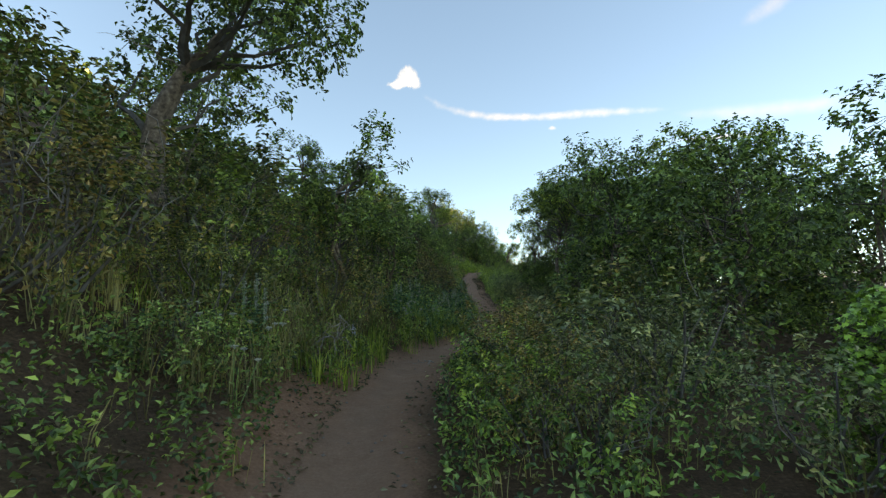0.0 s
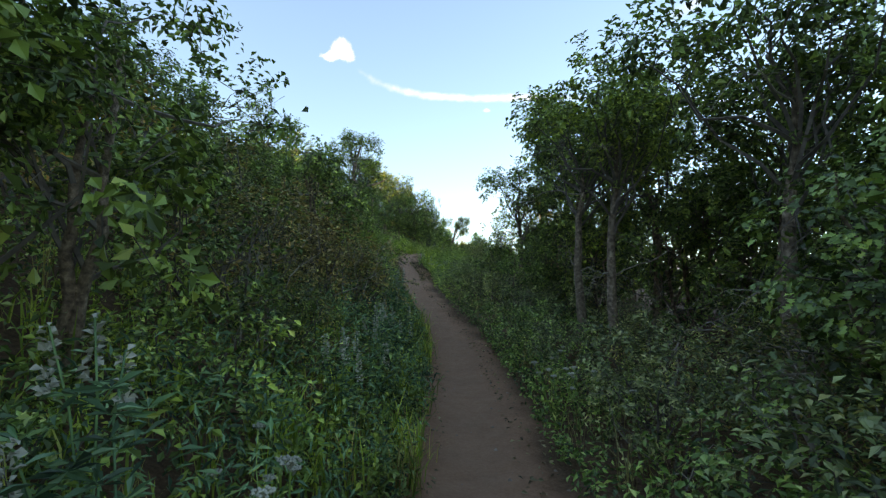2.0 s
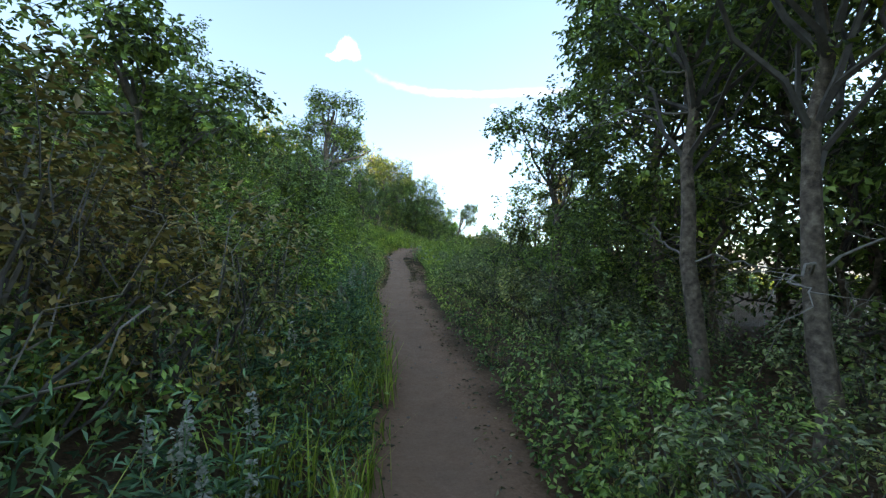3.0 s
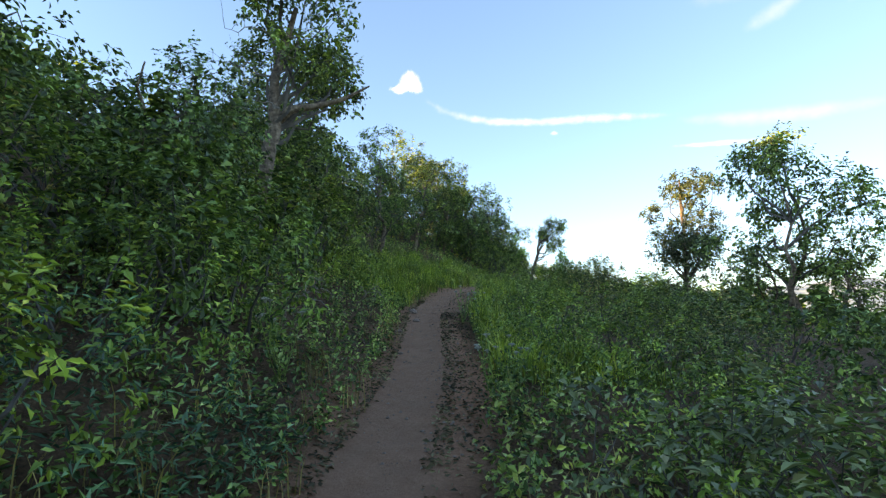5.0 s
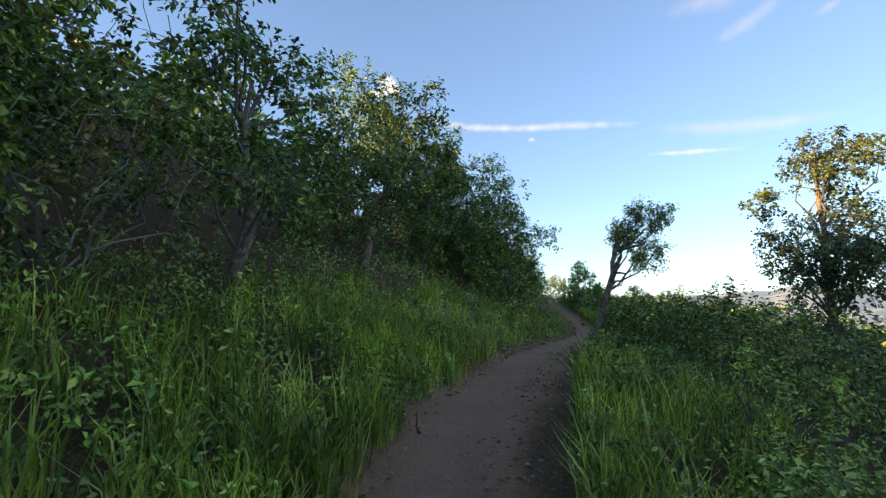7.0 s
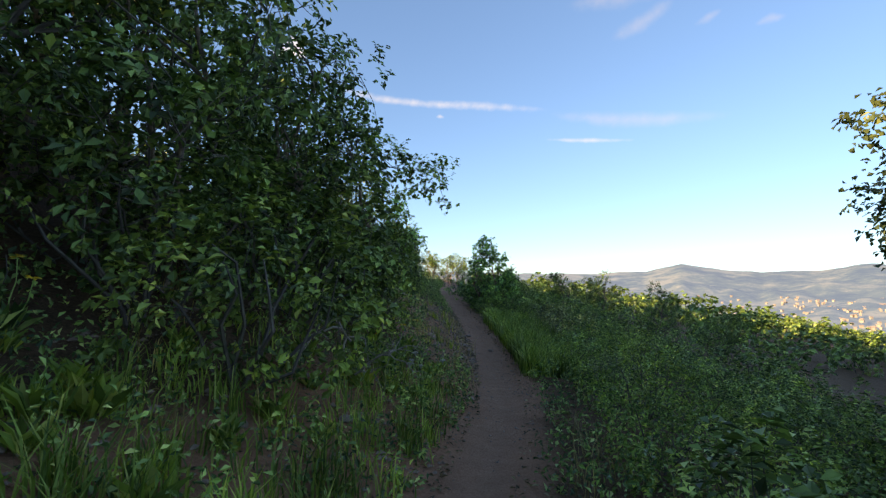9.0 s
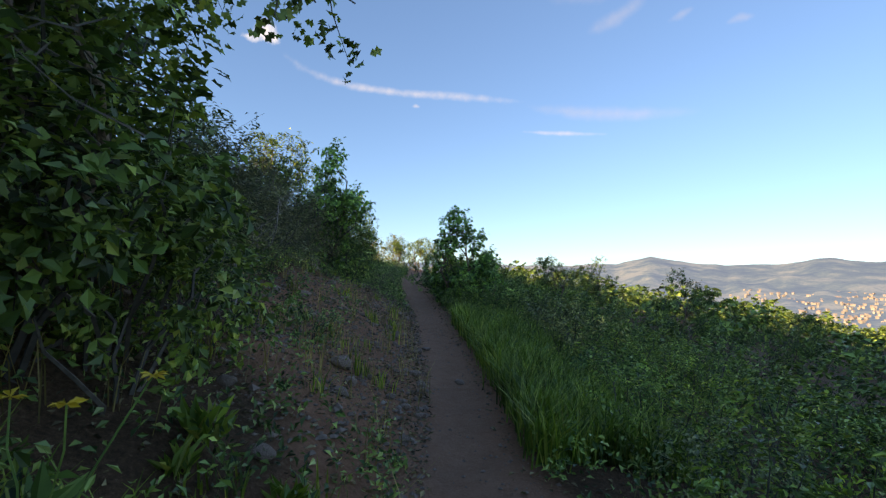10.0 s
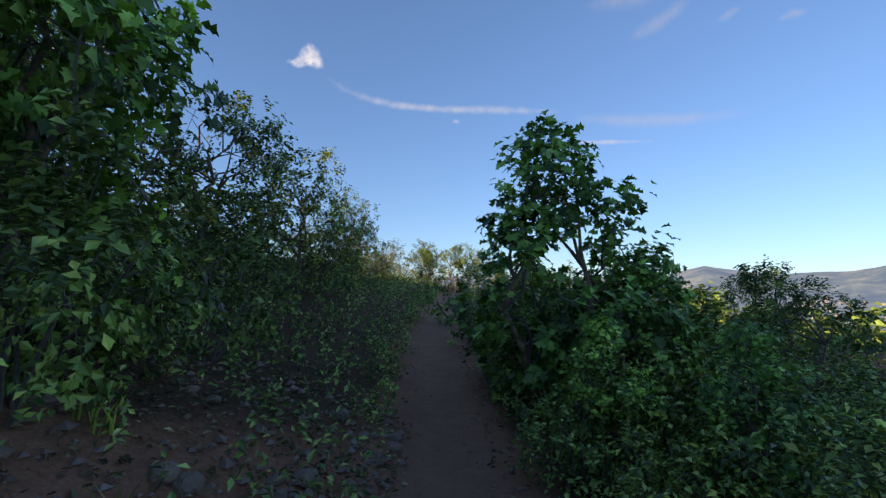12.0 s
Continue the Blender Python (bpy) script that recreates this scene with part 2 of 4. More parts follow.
def leaves(geo, rng, pos, out, size, narrow=0.5, droop=0.0, lobed=False, drape=False):
    """Folded leaves at pos, pointing along out with some spread, or draped with their blades turned out to the light."""
    n = len(pos)
    if drape:
        o = unit(out)
        nrm = unit(o * 0.8 + [0, 0, 0.5] + rng.normal(0, 0.42, (n, 3)))
        d = rng.normal(0, 0.8, (n, 3)) + o * 0.5 + [0, 0, -droop]
        d = unit(d - nrm * (d * nrm).sum(-1, keepdims=True))
        side = np.cross(d, nrm)
    else:
        d = unit(out + rng.normal(0, 0.55, (n, 3)) + [0, 0, -droop])
        up = unit(np.cross(d, rng.normal(0, 1, (n, 3))) * 0.55 + [0, 0, 1.0])
        side = unit(np.cross(d, up))
        nrm = np.cross(side, d)
    s = (size * rng.uniform(0.65, 1.3, n))[:, None]
    w = s * narrow
    base = pos
    tip = pos + d * s - nrm * s * 0.12
    if not lobed:
        mid = pos + d * s * 0.6
        v = np.stack([base, mid + side * w * 0.5 + nrm * w * 0.22, tip, mid - side * w * 0.5 + nrm * w * 0.22], 1)
        k = np.arange(n)[:, None] * 4
        f = np.concatenate([k + [0, 1, 2], k + [0, 2, 3]])
    else:
        def at(t, q, lift):
            return pos + d * s * t + side * w * q + nrm * w * lift
        v = np.stack([base, at(0.3, 0.42, 0.12), at(0.45, 0.2, 0.05), at(0.66, 0.52, 0.15), at(0.76, 0.2, 0.05), tip,
                      at(0.76, -0.2, 0.05), at(0.66, -0.52, 0.15), at(0.45, -0.2, 0.05), at(0.3, -0.42, 0.12)], 1)
        k = np.arange(n)[:, None] * 10
        f = np.concatenate([k + q for q in ([0, 1, 2], [2, 3, 4], [0, 2, 8], [2, 4, 6], [2, 6, 8], [4, 5, 6], [8, 6, 7], [0, 8, 9])])
    geo.add(v.reshape(-1, 3), f)


def sprays(geo, twig, rng, tips, roots, per, length, size, narrow=0.5, lobed=False, twig_r=0.004):
    """A leafy twig at each tip: leaves set along its outer part."""
    tips, roots = np.asarray(tips), np.asarray(roots)
    d = unit(tips - roots)
    n = len(tips)
    t = rng.uniform(-0.2, 1.0, (n, per, 1))
    pos = tips[:, None] + d[:, None] * (t * length * 0.8) + rng.normal(0, 0.36, (n, per, 3)) * length * 0.5
    outward = unit(pos - (tips - d * length * 0.6)[:, None]) * 0.9 + [0, 0, 0.25]
    leaves(geo, rng, pos.reshape(-1, 3), outward.reshape(-1, 3), size, narrow, 0.15, lobed, True)
    if twig is not None:
        for a, b in list(zip(roots, tips + d * length * 0.6))[::3]:
            tube(twig, bent(rng, a, b, 3, 0.10), [twig_r, twig_r * 0.7, twig_r * 0.3], 3)


# ---- plants: one builder for each kind ----
PARK = pose(-60, -60, -30)


def tree(rng, height, crown_r, crown_low, trunk_r, n_sprays, per, leaf, lean=(0, 0), material=None, narrow=0.55, lobed=False,
         limbs=7, name="oak_tree", stems=1, line=None, spray_len=0.16, sides=7, bare=0, cone=0.0):
    """A tree with its base at the origin: bent trunk, limbs, branches, and leafy sprays in uneven lumps."""
    root = new(name)
    trunk, twig, crown = Geo(), Geo(), Geo()
    tops = []
    for s in range(stems):
        sp = (rng.normal(0, 0.12, 2) * (stems > 1)) * height * 0.5
        top = np.array([lean[0] + sp[0], lean[1] + sp[1], height * 0.72])
        p = bent(rng, [sp[0] * 0.25, sp[1] * 0.25, -0.15], top, 9, 0.10)
        if line:
            s_at = np.linspace(0, len(line) - 1, 9)
            p = np.stack([np.interp(s_at, np.arange(len(line)), [q[k] for q in line]) for k in range(3)], -1) + rng.normal(0, 0.012, (9, 3))
        r = trunk_r / math.sqrt(stems) * np.array([1.35, 1.05, 0.95, 0.88, 0.8, 0.68, 0.55, 0.42, 0.28])
        tube(trunk, p, r, sides)
        tops.append(p)
    mid = np.array([lean[0], lean[1], (height + crown_low) / 2])
    rz = (height - crown_low) / 2
    lumps = []
    for k in range(limbs * 2):
        q = unit(rng.normal(0, 1, 3)) * rng.uniform(0.45, 0.95)
        wide = crown_r * (1 - cone * (q[2] * 0.5 + 0.5)) * (1 + 0.25 * cone)
        lumps.append(mid + q * [wide, wide, rz])
    lumps = np.array(lumps)
    for c in lumps:
        p = tops[rng.integers(stems)]
        start = p[np.clip(np.searchsorted(p[:, 2], c[2] - rng.uniform(0.15, 0.4) * height), 2, 7)]
        path = bent(rng, start, c, 6, 0.14)
        limb = Geo()
        tube(limb, path, trunk_r * 0.36 * np.array([1, 0.8, 0.62, 0.48, 0.34, 0.2]), 4)
        part("limb", limb, TWIG, root)
    for k in range(bare):
        p = tops[0]
        a0, start = rng.uniform(0, 2 * np.pi), p[rng.integers(3, 8)]
        end = start + np.array([math.cos(a0), math.sin(a0), rng.uniform(-0.35, 0.3)]) * crown_r * rng.uniform(0.5, 1.0)
        limb = Geo()
        path = bent(rng, start, end, 12, 0.07)
        tube(limb, path, np.linspace(min(trunk_r * 0.16, 0.012), 0.002, 12), 5)
        for q in path[4:]:
            tube(limb, bent(rng, q, q + rng.normal(0, 0.13, 3), 4, 0.09), [0.003, 0.0024, 0.0016, 0.0008], 3)
        part("dead_limb", limb, DEAD_WOOD, root, "bare grey dead limb")
    which = rng.integers(0, len(lumps), n_sprays)
    roots = lumps[which] + rng.normal(0, 0.10, (n_sprays, 3)) * crown_r
    size = rng.uniform(0.22, 0.45, len(lumps))[which][:, None] * crown_r
    q = unit(rng.normal(0, 1, (n_sprays, 3)) + [0, 0, 0.25])
    tips = lumps[which] + q * size * rng.uniform(0.62, 1.0, (n_sprays, 1)) * [1, 1, 0.85]
    sprays(crown, twig, rng, tips, roots, per, spray_len, leaf, narrow, lobed)
    part("trunk", trunk, BARK, root, smooth=True)
    tagged(part("twig", twig, TWIG, root), kind="stuff")
    part("crown", crown, material or OAK_LEAF, root)
    root.matrix_basis = PARK
    return root


def shrub(rng, height, radius, n_sprays, per, leaf, material, narrow=0.5, name="shrub", spray_len=0.12, stems=9, spiky=0.0, lobed=False, bare=0):
    """A bush with its base at the origin: stems from the ground, leafy sprays out to an uneven outline."""
    root = new(name)
    wood, crown = Geo(), Geo()
    ends = []
    stems = min(stems, 7)
    for k in range(stems):
        a = rng.uniform(0, 2 * np.pi)
        r = radius * math.sqrt(rng.uniform(0.02, 0.8))
        e = np.array([math.cos(a) * r, math.sin(a) * r, height * rng.uniform(0.45, 0.85) * (1 - 0.35 * (r / radius) ** 2)])
        one = Geo()
        tube(one, bent(rng, [e[0] * 0.15, e[1] * 0.15, -0.08], e, 5, 0.12), np.array([0.012, 0.01, 0.008, 0.006, 0.003]) * (0.5 + height * 0.6), 4)
        part("stem", one, TWIG, root)
        ends.append(e)
    ends = np.array(ends)
    which = rng.integers(0, stems, n_sprays)
    q = unit(rng.normal(0, 1, (n_sprays, 3)) + [0, 0, 0.35])
    tips = ends[which] + q * rng.uniform(0.5, 1.0, (n_sprays, 1)) * [radius * 0.5, radius * 0.5, height * 0.36]
    low = rng.random(n_sprays) < 0.35
    tips[low, 2] *= rng.uniform(0.1, 0.7, low.sum())
    tips[:, 2] = np.clip(tips[:, 2], 0.03, None)
    roots = ends[which] * 0.45 + tips * 0.55
    roots[:, 2] *= 0.85
    sprays(crown, wood, rng, tips, roots, per, spray_len, leaf, narrow, lobed, 0.003)
    for k in range(bare):
        a = rng.uniform(0, 2 * np.pi)
        e = np.array([math.cos(a) * radius, math.sin(a) * radius, height * rng.uniform(0.4, 1.1)])
        one = Geo()
        tube(one, bent(rng, [0, 0, 0], e, 7, 0.16), np.linspace(0.006, 0.0015, 7), 3)
        part("stem", one, DEAD_WOOD, root)
    tagged(part("twig", wood, TWIG, root), kind="stuff")
    part("foliage", crown, material, root)
    root.matrix_basis = PARK
    return root


def stand(proto, x, y, scale=1.0, turn=None, sink=0.0, tilt=(0, 0), z=None, label="", category="", group="", stretch=1.0):
    """A copy of a plant, rooted in the ground at x, y."""
    turn = random.uniform(0, 360) if turn is None else turn
    zz = float(ground_z(x, y)) - sink if z is None else z
    m = pose(x, y, zz, tilt[0], tilt[1], turn) @ Matrix.Diagonal((scale, scale, scale * stretch, 1))
    return tagged(copy_thing(proto, m), label, category, group)


def discard(protos):
    for root in protos:
        for o in (*root.children_recursive, root):
            bpy.data.objects.remove(o)


# ---- ground ----
def spread(lo, hi, step, reach, growth):
    """Grid lines: even from lo to hi, then ever wider out to reach."""
    a = list(np.arange(lo, hi + 1e-6, step))
    s, p = step, a[-1]
    while p < reach:
        s *= growth
        p += s
        a.append(p)
    s, p = step, a[0]
    while p > -reach:
        s *= growth
        p -= s
        a.insert(0, p)
    return np.array(a)


def build_ground():
    us, ys = spread(-1.4, 1.4, 0.06, 4600, 1.13), spread(-3, 46, 0.17, 4600, 1.12)
    U, Y = np.meshgrid(us, ys)
    X = trail_x(Y) + U
    Z = ground_z(X, Y)
    g = Geo()
    h, w = U.shape
    idx = np.arange(h * w).reshape(h, w)
    f = np.stack([idx[:-1, :-1], idx[:-1, 1:], idx[1:, 1:], idx[1:, :-1]], -1).reshape(-1, 4)
    g.add(np.stack([X, Y, Z], -1).reshape(-1, 3), f)
    m, nt, bsdf, out = nodes_of("earth")
    # trodden earth along the path, litter and dark soil beside it
    edge = HALF + 0.07 * hash_noise(X, Y, 0.6) + 0.06 * hash_noise(X, Y, 0.21)
    wide = np.interp(Y, [-5, 0, 3, 5, 16, 17, 19, 23, 24.5, 28, 29.5, 30.5, 32, 34.5, 35.5, 60], [0.3, 0.3, 0.25, 0, 0, 0.12, 0.05, 0.1, 0.9, 0.9, 0.3, 0.9, 1.3, 1.1, 0.1, 0]) * (U < 0)
    wide = wide + np.interp(Y, [16, 17, 18.5, 20], [0, 0.2, 0.15, 0]) * (U > 0)
    bare = 1 - np.clip((np.abs(U) - edge - wide + 0.04) / 0.2, 0, 1)
    tread = 1 - np.clip((np.abs(U) - edge + 0.14) / 0.26, 0, 1)
    dist = np.clip((np.hypot(X, Y) - 60) / 300, 0, 1)
    me = g.mesh("ground", m, True)
    for key, arr in (("bare", bare), ("tread", tread), ("far", dist)):
        me.attributes.new(key, "FLOAT", "POINT").data.foreach_set("value", arr.ravel().astype(np.float32))

    def attr(key):
        a = nt.nodes.new("ShaderNodeAttribute")
        a.attribute_name = key
        return a.outputs["Fac"]
    fine, mid = noise_tex(nt, 60, 6, 0.7), noise_tex(nt, 4, 5, 0.65)
    soil = ramp(nt, fine, [(0.3, (0.065, 0.039, 0.023)), (0.55, (0.145, 0.088, 0.053)), (0.75, (0.25, 0.162, 0.104))])
    soil = mixed(nt, 0.6, soil, ramp(nt, mid, [(0.35, (0.55, 0.55, 0.5)), (0.65, (1.2, 1.1, 1.0))]), "MULTIPLY")
    dirt = ramp(nt, fine, [(0.25, (0.235, 0.112, 0.064)), (0.55, (0.385, 0.192, 0.113)), (0.8, (0.50, 0.29, 0.182))])
    dirt = mixed(nt, 0.6, dirt, ramp(nt, mid, [(0.3, (0.58, 0.54, 0.53)), (0.7, (1.25, 1.2, 1.16))]), "MULTIPLY")
    packed = mixed(nt, 0.5, dirt, ramp(nt, noise_tex(nt, 11, 4), [(0.3, (0.30, 0.172, 0.110)), (0.7, (0.41, 0.258, 0.175))]))
    col = mixed(nt, attr("bare"), soil, dirt)
    col = mixed(nt, attr("tread"), col, packed)
    wood = ramp(nt, noise_tex(nt, 0.02, 6, 0.7), [(0.35, (0.05, 0.075, 0.035)), (0.5, (0.10, 0.115, 0.055)), (0.65, (0.20, 0.18, 0.10))])
    col = mixed(nt, attr("far"), col, wood)
    nt.links.new(col, bsdf.inputs["Base Color"])
    bsdf.inputs["Roughness"].default_value = 0.95
    bsdf.inputs["Specular IOR Level"].default_value = 0.15
    bump(nt, noise_tex(nt, 45, 6, 0.75), 0.9, 0.02, bsdf)
    return tagged(new("ground", me), "shaded hillside earth with a narrow trodden dirt trail", "ground", kind="structure")


build_ground()

EYE_AXIS = Vector((2.5, 16.0, 2.6))      # middle of the walk


def bearing(az, el, r):
    a, e = np.radians(az), np.radians(el)
    return np.stack([EYE_AXIS[0] + r * np.sin(a) * np.cos(e), EYE_AXIS[1] + r * np.cos(a) * np.cos(e), EYE_AXIS[2] + r * np.sin(e)], -1)


def build_mountains():
    az = np.linspace(-40, 120, 420)
    t = np.linspace(0, 1, 46)
    A, T = np.meshgrid(az, t)
    crest = np.interp(A, [-40, 20, 30, 36, 39.5, 42, 47, 51, 54.5, 58, 64, 80, 120], [1.2, 1.2, 1.2, 1.45, 2.25, 1.75, 1.35, 1.55, 2.2, 1.65, 1.9, 1.5, 1.4])
    crest = crest + 0.12 + 0.10 * hash_noise(A, A * 0, 2.1) + 0.05 * hash_noise(A, A * 0 + 3, 0.8)
    R = 1700 + 2600 * T
    foot = -155.0
    Z = foot + (4300 * np.tan(np.radians(crest)) - foot) * (T ** 1.3)
    Z = Z + np.sin(np.pi * T) * (26 * hash_noise(A * 40, T * 900, 120) + 12 * hash_noise(A * 40, T * 900, 45))
    X, Y = EYE_AXIS[0] + R * np.sin(np.radians(A)), EYE_AXIS[1] + R * np.cos(np.radians(A))
    g = Geo()
    h, w = A.shape
    idx = np.arange(h * w).reshape(h, w)
    g.add(np.stack([X, Y, Z + EYE_AXIS[2]], -1).reshape(-1, 3), np.stack([idx[:-1, :-1], idx[1:, :-1], idx[1:, 1:], idx[:-1, 1:]], -1).reshape(-1, 4))
    m, nt, bsdf, out = nodes_of("far_mountain")
    n = noise_tex(nt, 0.0035, 9, 0.74)
    nt.links.new(ramp(nt, n, [(0.4, (0.015, 0.03, 0.03)), (0.5, (0.06, 0.08, 0.05)), (0.6, (0.20, 0.185, 0.11))]), bsdf.inputs["Base Color"])
    bsdf.inputs["Roughness"].default_value = 1.0
    bsdf.inputs["Specular IOR Level"].default_value = 0.0
    bsdf.inputs["Emission Color"].default_value = (0.55, 0.68, 0.95, 1)     # bluish self-glow stands in for haze in the air between
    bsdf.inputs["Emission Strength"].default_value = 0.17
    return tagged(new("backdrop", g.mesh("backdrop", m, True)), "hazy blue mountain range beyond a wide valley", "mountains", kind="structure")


build_mountains()


def cloud_material(name, colour, strength, low, high, scale):
    m, nt, bsdf, out = nodes_of(name)
    nt.nodes.remove(bsdf)
    a = nt.nodes.new("ShaderNodeAttribute")
    a.attribute_name = "thick"
    n = noise_tex(nt, scale, 7, 0.62)
    add = nt.nodes.new("ShaderNodeMath")
    add.operation = "MULTIPLY_ADD"
    nt.links.new(n, add.inputs[0])
    add.inputs[1].default_value = 0.9
    nt.links.new(a.outputs["Fac"], add.inputs[2])
    mr = nt.nodes.new("ShaderNodeMapRange")
    mr.interpolation_type = "SMOOTHSTEP"
    mr.inputs["From Min"].default_value, mr.inputs["From Max"].default_value = low, high
    nt.links.new(add.outputs[0], mr.inputs["Value"])
    em, tr, mx = nt.nodes.new("ShaderNodeEmission"), nt.nodes.new("ShaderNodeBsdfTransparent"), nt.nodes.new("ShaderNodeMixShader")
    em.inputs[0].default_value, em.inputs[1].default_value = (*colour, 1), strength
    nt.links.new(mr.outputs[0], mx.inputs[0])
    nt.links.new(tr.outputs[0], mx.inputs[1])
    nt.links.new(em.outputs[0], mx.inputs[2])
    nt.links.new(mx.outputs[0], out.inputs["Surface"])
    return m


def cloud(name, line, width, material, label):
    """A thin cloud along a line of bearings (azimuth, elevation), fading to its edges."""
    line = np.array(line, float)
    n, k = 80, 25
    t = np.linspace(0, 1, n)
    s = np.linspace(0, 1, len(line))
    a, e = np.interp(t, s, line[:, 0]), np.interp(t, s, line[:, 1])
    for _ in range(6):
        a[1:-1], e[1:-1] = (a[:-2] + a[2:]) / 2, (e[:-2] + e[2:]) / 2
    v = np.linspace(-1, 1, k)
    w = np.interp(t, np.linspace(0, 1, len(width)), width)
    da, de = np.gradient(a), np.gradient(e)
    ln = np.hypot(da, de)
    A = a[:, None] - (de / ln)[:, None] * v * w[:, None]
    E = e[:, None] + (da / ln)[:, None] * v * w[:, None]
    thick = (1 - np.abs(v) ** 1.6)[None] * (np.sin(np.pi * np.clip(t, 0, 1)) ** 0.5)[:, None]
    g = Geo()
    idx = np.arange(n * k).reshape(n, k)
    g.add(bearing(A, E, 4600).reshape(-1, 3), np.stack([idx[:-1, :-1], idx[1:, :-1], idx[1:, 1:], idx[:-1, 1:]], -1).reshape(-1, 4))
    me = g.mesh(name, material)
    me.attributes.new("thick", "FLOAT", "POINT").data.foreach_set("value", thick.ravel().astype(np.float32))
    ob = tagged(new(name, me), label, "cloud", kind="structure")
    return ob


CUMULUS = cloud_material("cumulus", (1.0, 0.98, 0.97), 0.5, 0.9, 1.6, 0.016)
STREAK = cloud_material("streak_cloud", (1.0, 0.97, 0.98), 0.42, 0.8, 2.3, 0.009)
WISP = cloud_material("wisp_cloud", (1.0, 0.94, 0.95), 0.36, 0.8, 2.9, 0.005)
cloud("cloud", [(-7.0, 24.1), (-5.4, 24.3), (-3.9, 25.2), (-3.2, 24.6), (-2.0, 23.4)], [0.6, 1.1, 2.0, 1.5, 0.5], CUMULUS, "small bright cumulus puff in the evening sky")
cloud("cloud", [(-3.5, 24.0), (0, 21.9), (5, 20.8), (11, 20.4), (17, 20.3), (23, 19.8), (28, 19.4)], [0.6, 0.8, 0.75, 0.7, 0.8, 0.7, 0.4], STREAK, "long thin white streak of cloud")
cloud("cloud", [(25, 16.4), (30, 16.0), (36, 15.6)], [0.3, 0.45, 0.3], STREAK, "short thin streak of cloud")
cloud("cloud", [(25, 19.2), (34, 17.8), (46, 17.0)], [0.8, 1.4, 0.8], WISP, "faint wisp of cloud")
cloud("cloud", [(32.5, 26.0), (36, 27.0), (40, 29.0)], [0.9, 1.5, 0.9], WISP, "soft pinkish cloud patch")
cloud("cloud", [(27, 29.5), (34, 30.0), (44, 30.5)], [1.2, 2.2, 1.2], WISP, "faint veil of cloud high up")
cloud("cloud", [(40.8, 25.8), (42.5, 26.3), (44, 26.8)], [0.4, 0.8, 0.4], WISP, "small soft cloud tuft")
cloud("cloud", [(46.5, 24.8), (48, 25.0), (49.5, 24.9)], [0.4, 0.8, 0.4], WISP, "small soft cloud tuft")
cloud("cloud", [(12.5, 19.0), (13.1, 19.1), (13.7, 19.0)], [0.25, 0.4, 0.25], STREAK, "tiny cloud speck")


def build_town():
    """Houses on the valley floor, far off."""
    r = np.random.default_rng(5)
    walls, roofs = Geo(), Geo()
    for k in range(330):
        az, d = math.radians(r.normal(56, 6)), r.uniform(2000, 2900)
        x, y = EYE_AXIS[0] + d * math.sin(az), EYE_AXIS[1] + d * math.cos(az)
        z = EYE_AXIS[2] - 155 + 290 * ((d - 1700) / 2600) ** 1.3 + r.uniform(0, 5)
        w, l, h, t = r.uniform(2.5, 4.5), r.uniform(3.5, 6), r.uniform(3, 5), r.uniform(0, 3.14)
        c, s = math.cos(t), math.sin(t)
        def at(u, v, q):
            return (x + u * c - v * s, y + u * s + v * c, z + q)
        walls.add([at(*p) for p in ((-w, -l, -3), (w, -l, -3), (w, l, -3), (-w, l, -3), (-w, -l, h), (w, -l, h), (w, l, h), (-w, l, h))],
                  [(0, 1, 5, 4), (1, 2, 6, 5), (2, 3, 7, 6), (3, 0, 4, 7)])
        roofs.add([at(*p) for p in ((-w - 1, -l - 1, h), (w + 1, -l - 1, h), (w + 1, l + 1, h), (-w - 1, l + 1, h), (0, -l - 1, h + 3), (0, l + 1, h + 3))],
                  [(0, 3, 5, 4), (1, 4, 5, 2), (0, 4, 1, 1), (3, 2, 5, 5)])
    wall = plain_material("house_wall", [(0.3, (0.24, 0.21, 0.18)), (0.7, (0.48, 0.44, 0.38))], 0.05)
    roof = plain_material("house_roof", [(0.3, (0.22, 0.17, 0.15)), (0.7, (0.42, 0.34, 0.30))], 0.05)
    town = tagged(new("town"), "small sunlit houses of a town in the far valley", "town", kind="stuff")
    part("wall", walls, wall, town)
    part("roof", roofs, roof, town)


build_town()

# ---- trees ----
rng = np.random.default_rng(7)
OAKS = [tree(rng, 2.6, 0.95, 0.5, 0.055, 300, 16, 0.061, (0.15 * k - 0.2, 0.1), stems=k % 2 + 1) for k in range(4)]
TALL = [tree(rng, 3.1, 1.0, 1.75, 0.055, 290, 20, 0.057, (0.12, -0.1 + 0.1 * k), limbs=8, bare=5, line=[(0, 0, -0.15), (0.03, 0, 0.4), (-0.02, 0.03, 0.9), (0.03, 0, 1.4), (0.1, 0, 1.9), (0.12, 0, 2.3)]) for k in range(2)]
THICKET = [tree(rng, 2.3, 1.0, 0.1, 0.04, 330, 16, 0.061, (0.1, 0.05), stems=3, limbs=9, bare=3) for k in range(3)]
NEAR_OAK = tree(rng, 2.3, 0.95, 0.1, 0.04, 380, 14, 0.05, (0.1, 0.05), narrow=0.7, lobed=True, stems=3, limbs=9, bare=2, spray_len=0.14)
